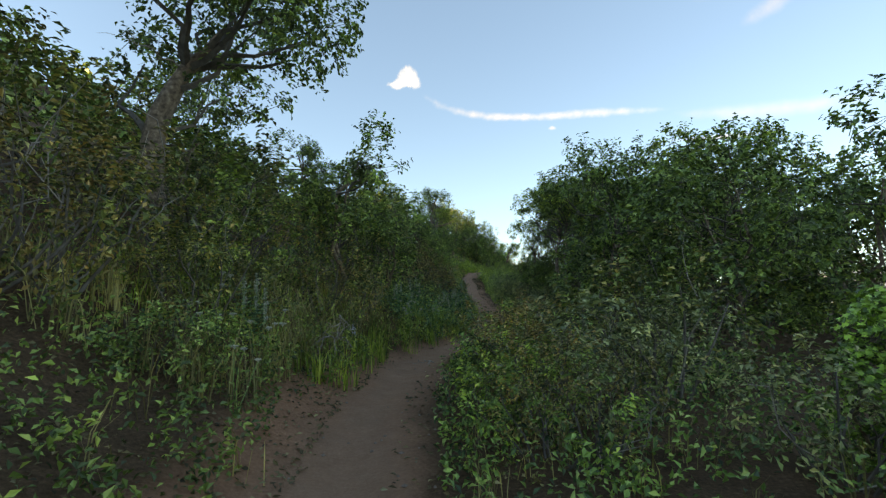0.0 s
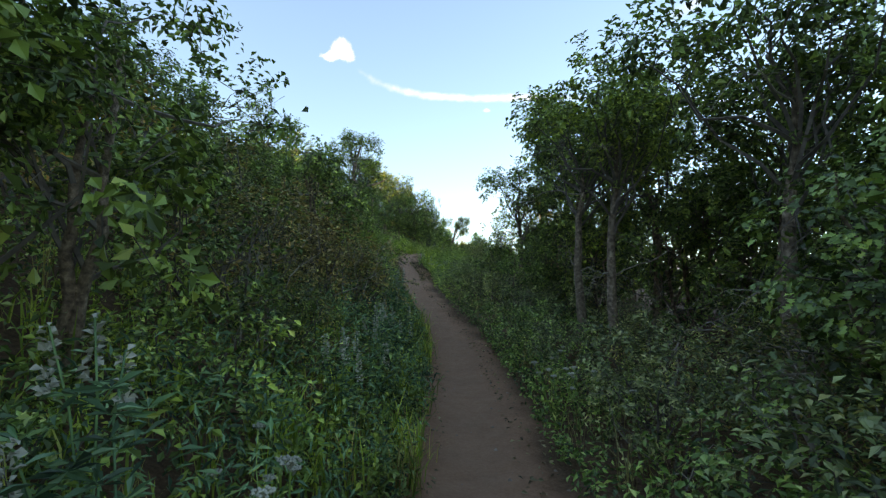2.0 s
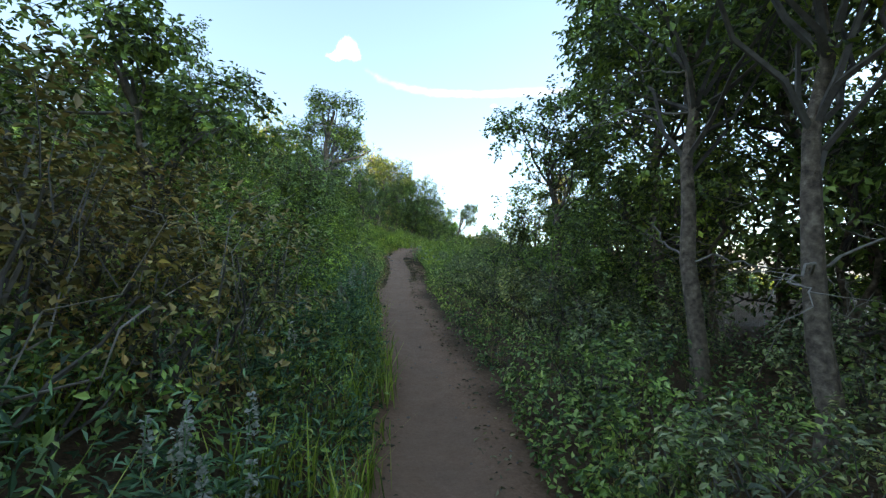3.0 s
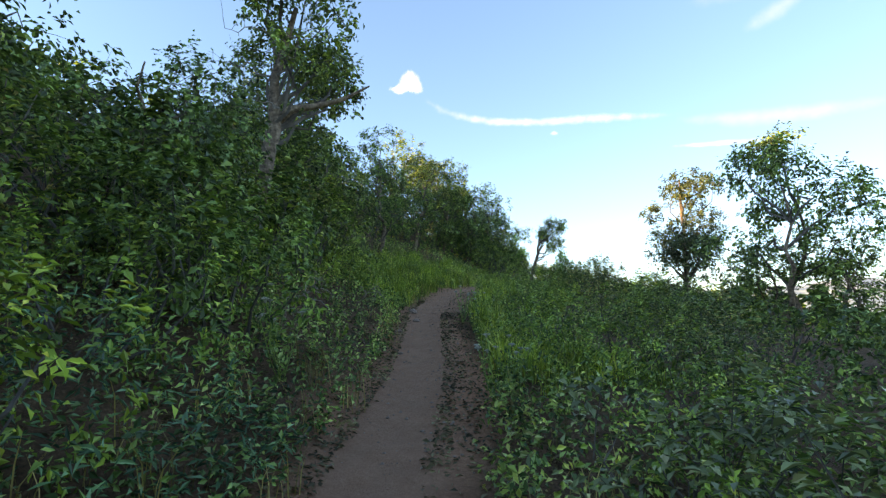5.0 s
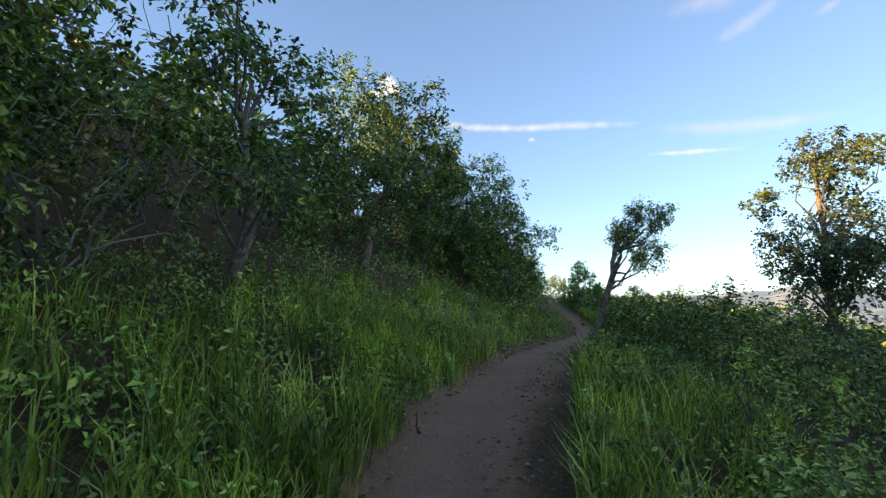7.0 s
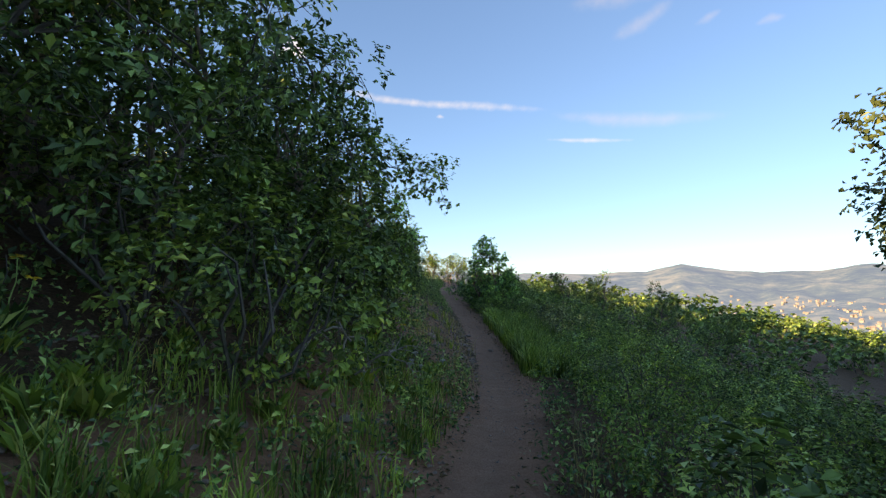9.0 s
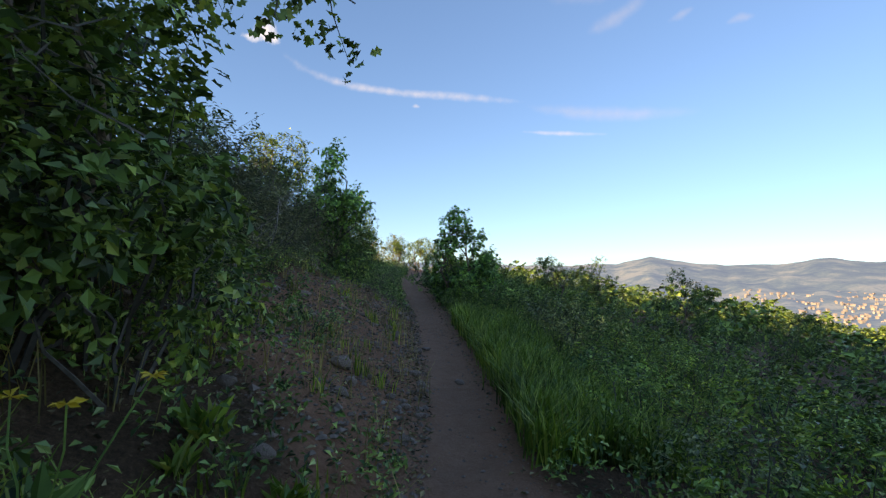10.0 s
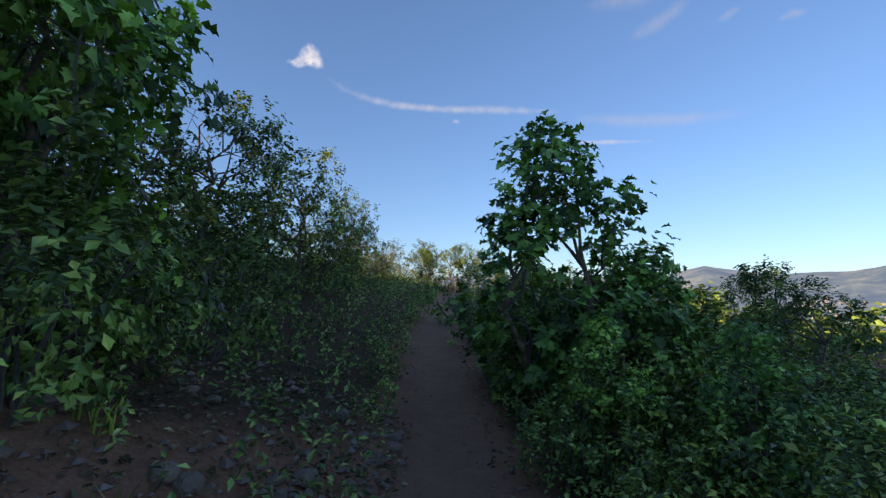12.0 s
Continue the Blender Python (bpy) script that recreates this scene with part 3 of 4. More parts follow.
OLD = tree(rng, 2.95, 1.1, 1.5, 0.12, 440, 18, 0.06, (0.5, 0.1), limbs=7, sides=12, bare=5,
           line=[(0, 0, -0.15), (0, 0, 0.35), (-0.05, 0, 0.7), (-0.06, 0.02, 1.07), (0.05, 0.04, 1.4), (0.17, 0.04, 1.65), (0.36, 0.05, 1.8), (0.5, 0.1, 2.1)])
ASPEN = tree(rng, 4.5, 1.2, 0.4, 0.07, 800, 17, 0.064, (0, 0.0), line=[(0.1, 0, -0.15), (0.05, 0, 0.8), (0, 0, 1.6), (0.03, 0, 2.4), (0, 0, 3.2), (0, 0, 4.0)], material=ASPEN_LEAF, limbs=16, spray_len=0.2, name="aspen_tree", narrow=0.75)
MAPLE = [tree(rng, 1.75, 0.55, -0.1, 0.03, (330, 240)[k], 13, 0.056, (0.02, 0), material=MAPLE_LEAF, narrow=0.85, lobed=True, stems=3, limbs=15, spray_len=0.12, name="maple_sapling", cone=0.75) for k in range(2)]
GNARLED = tree(rng, 1.95, 0.42, 1.0, 0.05, 320, 17, 0.036, (0.37, -0.05), limbs=8, sides=12, spray_len=0.12,
               line=[(-0.32, 0, -0.15), (-0.26, 0.0, 0.32), (-0.16, 0.02, 0.62), (-0.05, 0, 0.92), (0.01, -0.02, 1.1), (-0.02, 0, 1.26), (0.08, 0.02, 1.42), (0.24, 0.03, 1.55)])
STUB = Geo()
tube(STUB, [(-0.03, 0, 1.05), (0.05, 0.01, 1.16), (0.09, 0.0, 1.24), (0.1, 0, 1.32)], [0.034, 0.03, 0.024, 0.008], 9)
part("broken_stub", STUB, BARK, GNARLED, "short broken limb stub")
SNAGGED = Geo()
tube(SNAGGED, [(-0.22, 0.0, 0.52), (-0.2, -0.03, 0.66), (-0.2, -0.04, 0.74)], [0.022, 0.014, 0.004], 7)
part("broken_stub", SNAGGED, BARK, GNARLED, "short broken limb stub")
BANK_OAK = tree(rng, 3.1, 0.75, 1.75, 0.08, 330, 18, 0.055, (0.35, 0.1), limbs=8, sides=12, bare=5,
                line=[(-0.2, 0, -0.15), (-0.12, 0, 0.5), (-0.05, 0, 1.0), (0.02, 0, 1.35), (0.06, 0.02, 1.55), (0.0, 0.04, 1.85), (0.1, 0.05, 2.3), (0.2, 0.05, 2.7)])
BOUGH = Geo()
tube(BOUGH, [(0.05, 0.02, 1.5), (0.2, 0.0, 1.62), (0.45, -0.03, 1.64), (0.7, 0.0, 1.72), (0.95, 0.02, 1.86)], [0.05, 0.042, 0.03, 0.02, 0.008], 9)
part("limb", BOUGH, BARK, BANK_OAK, smooth=True)

OAK_LABEL = "small scrub oak with a dense green crown"
THICK_LABEL = "dense low scrub oak thicket with grey twigs"
TRUNK_LABEL = "scrub oak with a pale bare trunk and green crown"
stand(OLD, -2.55, 4.3, 1.0, 0, label="old oak with a thick bent brown trunk on the bank", category="tree")
for x, y, s in ((-1.1, 5.9, 0.84), (-0.9, 7.3, 0.58), (-0.45, 11.0, 0.72), (-1.7, 9.4, 0.6), (-1.9, 11.2, 0.58), (-1.6, 14.2, 0.58), (0.05, 22.7, 0.85), (0.5, 25.5, 0.88),
                (1.2, 27.7, 0.8), (0.9, 28.6, 1.1), (0.2, 27.0, 1.1), (-1.2, 21.6, 1.0), (2.3, 30.9, 0.7), (-3.4, 2.6, 0.9), (-3.4, 6.5, 0.9),
                (-3.6, 13, 1.0), (-2.4, 17, 1.0), (-2.5, 24, 1.0), (3.1, 37.8, 0.7), (2.0, 35.2, 0.5), (1.2, 33.4, 0.75), (10.1, 34.7, 0.55), (12.0, 40.0, 0.6), (8.7, 36.5, 0.5), (9.6, 32.4, 0.45)):
    stand(random.choice(OAKS), x, y, s, label=OAK_LABEL, category="tree", group="scrub oaks")
stand(BANK_OAK, -0.45, 18.6, 1.0, 0, label="scrub oak with a thick forked brown trunk above the bank", category="tree")
for x, y, s in ((2.6, 11.2, 1.0), (2.55, 10.3, 0.95), (3.1, 12.4, 1.1), (3.9, 13.0, 1.1), (3.1, 8.7, 1.1), (3.9, 9.6, 1.1), (4.0, 11.8, 1.1), (4.2, 7.0, 1.05), (2.5, 13.2, 0.8)):
    stand(random.choice(TALL), x, y, s, label=TRUNK_LABEL, category="tree", group="trunked oaks")
for x, y, s in ((2.1, 6.0, 0.95), (4.3, 11.6, 1.15), (7.3, 23.0, 0.9), (8.0, 22.5, 1.0), (4.9, 10.2, 1.2), (5.6, 12.2, 1.3), (7.2, 8.6, 1.4), (7.4, 11.6, 1.4), (2.9, 5.0, 1.0), (3.3, 6.4, 1.25), (4.6, 5.2, 1.2), (4.9, 8.6, 1.3), (5.2, 11.2, 1.3), (3.5, 13.6, 0.95), (4.4, 14.2, 1.0), (3.6, 3.2, 0.6),
                (5.5, 15.2, 0.8), (4.1, 10.6, 1.0), (4.6, 12.8, 1.1), (3.9, 8.0, 1.0), (6.3, 7.2, 1.3), (6.4, 10.0, 1.3), (6.2, 13.0, 1.2), (5.9, 3.6, 1.2), (2.4, 29.3, 1.0), (1.9, 28.3, 1.0), (1.2, 29.4, 1.2), (-0.95, 19.5, 0.9), (-0.6, 20.8, 0.85), (4.25, 37.5, 0.75), (4.9, 38.6, 0.65), (5.3, 40.4, 0.55), (1.5, 32.2, 0.9), (3.5, 36.5, 0.8), (2.45, 12.4, 0.55), (2.9, 13.0, 0.75), (2.7, 14.4, 0.65), (3.4, 12.2, 0.9)):
    stand(random.choice(THICKET), x, y, s, label=THICK_LABEL, category="tree", group="oak thicket")
for x, y, s in ((3.15, 29.65, 0.92), (2.7, 30.3, 0.88), (-0.7, 17.5, 0.82), (2.6, 7.2, 0.85)):
    stand(NEAR_OAK, x, y, s, label="scrub oak thicket with lobed green leaves close to the trail", category="tree", group="oak thicket")
stand(OAKS[1], 7.25, 22.8, 1.35, 40, stretch=1.15, label="tall scrub oak with a full dark green crown", category="tree", group="scrub oaks")
stand(ASPEN, 7.75, 27.4, 0.95, 0, label="slender tree with sunlit golden crown top", category="tree")
stand(GNARLED, 3.36, 25.14, 0.8, -12, stretch=1.1, label="gnarled old oak with a twisted grey trunk", category="tree")
stand(MAPLE[0], 6.58, 36.0, 1.12, 0, label="bushy young maple with bright green lobed leaves", category="tree", group="maples")
for x, y, s in ((8.2, 46.0, 0.5), (7.6, 46.8, 0.45), (8.8, 46.9, 0.5), (9.4, 46.2, 0.4)):
    stand(random.choice(OAKS), x, y, s, label="small golden sunlit oak at the crest of the trail", category="tree", group="crest oaks")
for x, y, s in ((6.95, 35.7, 0.65), (7.15, 36.3, 0.7), (6.55, 36.5, 0.6), (6.4, 35.2, 0.42), (6.8, 34.9, 0.45)):
    stand(MAPLE[1], x, y, s, None, label="low maple sprout with bright green lobed leaves", category="tree", group="maples")
for x, y, s in ((1.45, 1.35, 0.42), (1.75, 1.95, 0.5)):
    stand(MAPLE[0], x, y, s, None, label="leafy tall weed with broad green leaves", category="shrub", group="broad leaved weeds")
stand(MAPLE[1], 4.33, 35.05, 1.0, 0, stretch=1.22, label="tall young maple on the stony bank", category="tree", group="maples")

# ---- shrubs ----
SHRUBS = [shrub(rng, 1.0, 0.55, 90, 18, 0.044, SHRUB_LEAF, bare=3, name="leafy_shrub") for k in range(3)]
GREEN = [shrub(rng, 0.95, 0.6, 90, 18, 0.05, OAK_LEAF, 0.6, name="oak_shrub") for k in range(3)]
RUST = [shrub(rng, 0.9, 0.55, 95, 17, 0.036, RUST_LEAF, bare=4, name="rusty_shrub") for k in range(2)]
SAGE = [shrub(rng, 0.6, 0.4, 130, 14, 0.045, SAGE_LEAF, 0.22, name="sagebrush", spray_len=0.14, bare=3) for k in range(2)]
LOW = [shrub(rng, 0.5, 0.5, 80, 16, 0.044, HERB_LEAF, 0.5, name="low_bush") for k in range(3)]
PALE = [shrub(rng, 0.62, 0.5, 85, 17, 0.04, PALE_LEAF, 0.45, name="pale_bush", bare=2) for k in range(2)]
MEADOW = [shrub(rng, 0.7, 0.5, 85, 17, 0.042, MEADOW_LEAF, 0.42, name="meadow_bush") for k in range(2)]
OUTER = [shrub(rng, 0.95, 0.6, 60, 11, 0.07, OAK_LEAF, 0.6, name="oak_shrub", stems=5) for k in range(2)]
FAR = [shrub(rng, 1.0, 0.7, 40, 6, 0.15, OAK_LEAF, 0.7, name="far_bush", stems=3) for k in range(3)]
S_LABEL = {id(OUTER): "dense dark green shrub", id(SHRUBS): "leafy dull green shrub beside the trail", id(GREEN): "dense dark green shrub", id(RUST): "shrub with yellowing and rust brown leaves",
           id(PALE): "low grey-green bush with small pale leaves", id(MEADOW): "yellow-green leafy bush on the slope", id(LOW): "low leafy green bush at the trail edge", id(SAGE): "pale grey sagebrush on the bank"}


def belt(kinds, y0, y1, off, step, size, jitter=0.35, group="shrubs"):
    """A row of shrubs along the path at a distance beside it (negative: uphill side)."""
    y = y0
    while y < y1:
        k = random.choice(kinds)
        yy = y + random.uniform(-0.5, 0.5) * step
        x = float(trail_x(yy)) + off + random.uniform(-jitter, jitter)
        stand(random.choice(k), x, yy, size * random.uniform(0.75, 1.25), label=S_LABEL[id(k)], category="shrub", group=group)
        y += step


def far_scrub(places, label):
    """Bushes too far off to tell apart, joined."""
    r = np.random.default_rng(3)
    wood, leaf = Geo(), Geo()
    data = []
    for p in FAR:
        both = []
        for ob in p.children:
            me = ob.data
            v = np.empty(len(me.vertices) * 3, np.float32)
            me.vertices.foreach_get("co", v)
            f = np.empty(len(me.loops), np.int32)
            me.loops.foreach_get("vertex_index", f)
            if not ob.name.startswith("twig"):
                both.append((ob.name.startswith("stem"), v.reshape(-1, 3), f.reshape(-1, 3)))
        data.append(both)
    for x, y, s in places:
        k = r.integers(len(FAR))
        a = r.uniform(0, 6.28)
        m = np.array([[math.cos(a), -math.sin(a), 0], [math.sin(a), math.cos(a), 0], [0, 0, r.uniform(0.8, 1.2)]]) * s
        for is_wood, v, f in data[k]:
            (wood if is_wood else leaf).add(v @ m.T + [x, y, float(ground_z(x, y))], f)
    root = tagged(new("scrub"), label, "scrub", kind="stuff")
    part("stem", wood, TWIG, root)
    part("foliage", leaf, OAK_LEAF, root)


belt([MEADOW], 11.5, 17.5, -1.0, 0.55, 0.85, 0.12, "uphill shrubs")
belt([MEADOW], 12.5, 17.5, -1.9, 0.8, 1.2, 0.2, "uphill shrubs")
belt([SHRUBS, LOW], 2.6, 12.5, -1.05, 0.8, 0.7, 0.12, "uphill shrubs")
belt([SHRUBS, RUST, GREEN], -1.0, 12.5, -1.75, 0.9, 0.95, 0.2, "uphill shrubs")
belt([GREEN, SHRUBS, RUST], -2, 28, -2.7, 0.95, 1.25, 0.3, "uphill shrubs")
belt([OUTER], -2, 30, -4.0, 1.2, 1.3, 0.4, "uphill shrubs")
belt([SHRUBS, GREEN], 17, 22, -1.9, 0.8, 1.0, 0.2, "uphill shrubs")
belt([GREEN], 28.0, 31, -1.6, 0.7, 0.9, 0.2, "uphill shrubs")
belt([GREEN, SHRUBS], 36.2, 45, -1.55, 0.65, 0.75, 0.15, "uphill shrubs")
belt([OUTER], 30, 44, -3.4, 1.0, 0.9, 0.4, "uphill shrubs")
belt([SAGE], 31.0, 36, -1.9, 0.55, 1.0, 0.2, "sagebrush")
belt([SAGE], 31.5, 35, -2.3, 0.4, 1.25, 0.15, "sagebrush")
belt([SHRUBS, SAGE], 30.5, 36, -2.7, 0.6, 1.1, 0.25, "sagebrush")
for x, y, s in ((3.55, 32.7, 0.5), (3.8, 33.5, 0.42), (3.3, 31.8, 0.6), (3.9, 31.3, 0.4), (3.1, 32.6, 0.6), (4.2, 34.0, 0.35)):
    stand(random.choice(LOW), x, y, s, label="small leafy weed clump on the stony bank", category="shrub", group="bank weeds")
for x, y, s in ((-0.25, 9.6, 0.9), (-0.1, 10.3, 0.9), (-0.45, 10.6, 1.0), (-0.6, 9.9, 1.1), (0.0, 11.0, 0.9), (-0.75, 8.6, 1.0), (-1.0, 5.2, 0.8)):
    stand(random.choice(RUST), x, y, s, label=S_LABEL[id(RUST)], category="shrub", group="rusty shrubs")
for x, y, s in ((-0.35, 18.1, 1.1), (-0.45, 18.9, 1.15), (-0.35, 19.6, 1.0), (-0.4, 17.3, 1.1), (-0.3, 16.5, 1.0), (-0.4, 20.4, 1.0), (-0.65, 20.0, 1.2), (-0.75, 18.2, 1.2)):
    stand(random.choice(GREEN), x, y, s, label=S_LABEL[id(GREEN)], category="shrub", group="uphill shrubs")
belt([MEADOW, PALE, RUST], 2.3, 4.9, 0.86, 0.42, 0.70, 0.05, "downhill shrubs")
belt([LOW, RUST], 2.2, 6, 0.95, 0.65, 0.65, 0.1, "downhill shrubs")
belt([PALE, PALE, LOW], 3.0, 16, 1.05, 0.65, 0.85, 0.2, "downhill shrubs")
belt([PALE, SHRUBS], 0.5, 15, 1.9, 0.8, 0.85, 0.3, "downhill shrubs")
belt([LOW, MEADOW], 15, 24, 1.3, 0.75, 0.75, 0.25, "downhill shrubs")
belt([MEADOW, SHRUBS], 15, 25, 2.2, 0.85, 0.8, 0.3, "downhill shrubs")
belt([LOW, MEADOW, PALE], 26.2, 35, 1.15, 0.75, 0.8, 0.15, "downhill shrubs")
belt([LOW, GREEN], 36.5, 47, 1.4, 0.75, 0.6, 0.12, "downhill shrubs")
belt([GREEN, MEADOW, GREEN], 24, 48, 1.95, 0.8, 0.78, 0.3, "downhill shrubs")
belt([LOW, MEADOW], 25, 42, 2.7, 0.7, 0.85, 0.25, "downhill shrubs")
belt([OUTER, LOW], 24, 40, 3.9, 0.8, 0.9, 0.4, "downhill shrubs")
belt([OUTER], 16, 50, 3.2, 1.1, 0.75, 0.4, "downhill shrubs")
belt([OUTER], 16, 50, 4.8, 1.5, 0.8, 0.6, "downhill shrubs")
for x, y, s in ((6.9, 46.6, 1.0), (7.6, 47.6, 1.1), (8.4, 48.4, 1.0), (9.3, 48.0, 1.1), (6.4, 48.2, 1.2), (10.4, 47.4, 1.0), (5.6, 46.8, 1.0), (8.0, 49.6, 1.3)):
    stand(random.choice(SHRUBS), x, y, s, label="sunlit golden green shrub at the crest of the trail", category="shrub", group="crest shrubs")
for x, y, s in ((6.15, 34.5, 0.42), (6.45, 34.3, 0.5), (6.9, 34.3, 0.6), (6.2, 35.1, 0.4), (2.75, 29.2, 1.0), (2.95, 29.8, 1.05), (2.6, 28.5, 1.1), (2.45, 27.6, 1.0), (0.3, 25.2, 0.9), (0.5, 26.6, 0.9), (0.9, 27.3, 0.9), (1.5, 28.2, 0.85), (3.3, 29.45, 0.75), (3.25, 29.75, 0.9), (3.4, 30.1, 0.6), (3.05, 29.4, 0.9), (3.5, 30.45, 0.45), (3.45, 25.0, 0.7), (3.6, 25.0, 0.75), (3.75, 25.6, 0.8), (3.6, 24.4, 0.7), (4.1, 25.2, 0.9), (6.85, 36.9, 0.8), (7.1, 35.5, 0.75), (6.85, 35.3, 0.65), (4.4, 35.0, 0.8), (4.7, 35.7, 0.65), (4.5, 34.7, 0.6), (4.0, 35.6, 0.9), (7.3, 36.6, 0.8), (6.9, 37.6, 0.9), (7.8, 38.6, 0.9), (6.9, 39.4, 0.9), (8.2, 37.4, 0.8)):
    stand(random.choice(GREEN), x, y, s, label="dense dark green shrub", category="shrub", group="downhill shrubs")

r2 = np.random.default_rng(41)
spots = []
for k in range(340):
    y = r2.uniform(8, 85)
    e = 6.0 + 44 * r2.random() ** 1.2
    spots.append((float(trail_x(y)) + e, y, r2.uniform(0.8, 1.5) + 0.012 * e))
far_scrub(spots, "sunlit and shaded scrub covering the slope below")
spots = []
for k in range(115):
    y = r2.uniform(-4, 50)
    spots.append((float(trail_x(y)) - r2.uniform(5.5, 15 if y < 20 else 9), y, r2.uniform(0.8, 1.5) * (1 if y < 30 else 0.6)))
far_scrub(spots, "dark scrub covering the hill above the trail")


# ---- undergrowth, grass, litter ----
def scatter(rng, n, y0, y1, near, far, side, power=1.5):
    """Random places beside the path; side -1 uphill, 1 downhill; denser near it."""
    y = rng.uniform(y0, y1, n)
    e = near + (far - near) * rng.random(n) ** power
    x = trail_x(y) + side * (HALF + e)
    return x, y, ground_z(x, y)


def herbs(name, n, y0, y1, near, far, side, material, label, high=(0.10, 0.34), per=11, leaf=0.033, narrow=0.5, seed=1):
    r = np.random.default_rng(seed)
    x, y, z = scatter(r, n, y0, y1, near, far, side)
    e = np.abs(x - trail_x(y)) - HALF
    hgt = r.uniform(*high, n) * np.clip(0.35 + e * 1.6, 0.3, 1)
    t = r.random((n, per, 1)) ** 0.8
    lean = r.normal(0, 0.25, (n, 1, 3)) * [1, 1, 0]
    pos = np.stack([x, y, z], -1)[:, None] + (lean * t + [0, 0, 1] * t) * hgt[:, None, None] + r.normal(0, 0.018, (n, per, 3))
    a = r.uniform(0, 2 * np.pi, (n, per))
    out = np.stack([np.cos(a), np.sin(a), np.full((n, per), 0.45)], -1)
    g = Geo()
    leaves(g, r, pos.reshape(-1, 3), out.reshape(-1, 3), leaf, narrow, 0.0, False, True)
    return tagged(new(name, g.mesh(name, material)), label, "undergrowth", kind="stuff")


def blades(name, n, y0, y1, near, far, side, material, label, high=(0.16, 0.36), width=0.0035, seed=1, tuft=16):
    r = np.random.default_rng(seed)
    m = n // tuft
    x, y, _ = scatter(r, m, y0, y1, near, far, side)
    x, y = np.repeat(x, tuft) + r.normal(0, 0.035, m * tuft), np.repeat(y, tuft) + r.normal(0, 0.035, m * tuft)
    hgt = np.repeat(r.uniform(*high, m), tuft) * r.uniform(0.6, 1.1, m * tuft)
    base = np.stack([x, y, ground_z(x, y) - 0.01], -1)
    a = r.uniform(0, 2 * np.pi, m * tuft)
    d = np.stack([np.cos(a), np.sin(a), a * 0], -1)
    side_v = np.stack([-np.sin(a), np.cos(a), a * 0], -1) * width
    bend = r.uniform(0.15, 0.75, m * tuft)[:, None] * hgt[:, None]
    up = hgt[:, None] * np.array([0, 0, 1.0])
    p1, p2 = base + up * 0.55 + d * bend * 0.25, base + up * 0.92 + d * bend
    v = np.stack([base - side_v, base + side_v, p1 + side_v * 0.9, p1 - side_v * 0.9, p2], 1)
    k = np.arange(m * tuft)[:, None] * 5
    g = Geo()
    g.add(v.reshape(-1, 3), np.concatenate([k + [0, 1, 2], k + [0, 2, 3], k + [3, 2, 4]]))
    return tagged(new(name, g.mesh(name, material)), label, "grass", kind="stuff")


herbs("undergrowth", 900, -1, 3.2, 0.15, 2.4, -1, OAK_LEAF, "dark scattered weeds under the old oak", seed=10, high=(0.1, 0.36))
herbs("undergrowth", 1500, 3.2, 9, 0.08, 2.4, -1, OAK_LEAF, "dark green herbs in the shade of the bank", seed=44)
herbs("undergrowth", 2300, 7, 17, 0.05, 2.4, -1, HERB_LEAF, "tangled green herbs and weeds on the bank", seed=11)
herbs("undergrowth", 500, 13.5, 17, 0.2, 2.6, 1, HERB_LEAF, "leafy weeds along the trail", seed=42)
herbs("undergrowth", 2900, -1, 13.5, 0.15, 2.6, 1, HERB_LEAF, "leafy weeds along the trail", seed=12)
herbs("undergrowth", 2200, 17, 30, 0.05, 2.2, -1, HERB_LEAF, "green weeds on the uphill bank", seed=13, high=(0.06, 0.26))
herbs("undergrowth", 2700, 27, 46, 0.1, 3.6, 1, HERB_LEAF, "dense green weeds on the downhill side", seed=43)
herbs("undergrowth", 1900, 15, 27, 0.26, 3.6, 1, HERB_LEAF, "dense green weeds on the downhill side", seed=14)
herbs("undergrowth", 900, 19.5, 24, 0.1, 1.6, -1, MEADOW_LEAF, "yellow-green weeds among the grass", seed=18)
herbs("undergrowth", 1800, 34.5, 47, 0.05, 2.2, -1, HERB_LEAF, "weeds below the bank shrubs", seed=15)
herbs("undergrowth", 160, 30, 34.5, 0.6, 2.6, -1, HERB_LEAF, "sparse weeds on the stony bank", seed=17, high=(0.05, 0.2))
herbs("undergrowth", 1200, 6.0, 16, 0.07, 0.9, -1, LUPINE_LEAF, "blue-green lupine foliage", seed=16, leaf=0.045, narrow=0.22, high=(0.2, 0.42))
herbs("undergrowth", 2400, 27, 42, 0.5, 3.4, 1, MEADOW_LEAF, "bright yellow-green weeds on the downhill side", seed=19)
blades("grass", 5500, 20.3, 24, 0.06, 1.3, -1, GRASS, "tall green grass on the uphill bank", seed=21)
blades("grass", 5000, 24, 29, 0.12, 1.3, -1, GRASS, "clumps of green grass on the red bank", seed=29, high=(0.1, 0.26))
blades("grass", 7000, 17, 24, 0.3, 1.4, 1, GRASS, "tall green grass beside the trail", seed=22)
blades("grass", 15000, 29.8, 34.2, 0.08, 1.1, 1, GRASS, "bright tall grass along the trail", seed=23, high=(0.2, 0.4), width=0.0045)
blades("grass", 5000, 3, 15, 0.02, 1.6, -1, GRASS, "thin grass between weeds", seed=24)
blades("grass", 1100, 29, 35, 0.25, 2.4, -1, GRASS, "sparse grass tufts on the stony bank", seed=27, high=(0.08, 0.2))
blades("dry_grass", 1800, 2.2, 5.5, 0.3, 1.6, -1, DRY_GRASS, "long dry straw stalks leaning over the bank", seed=28, tuft=10, width=0.003, high=(0.3, 0.5))
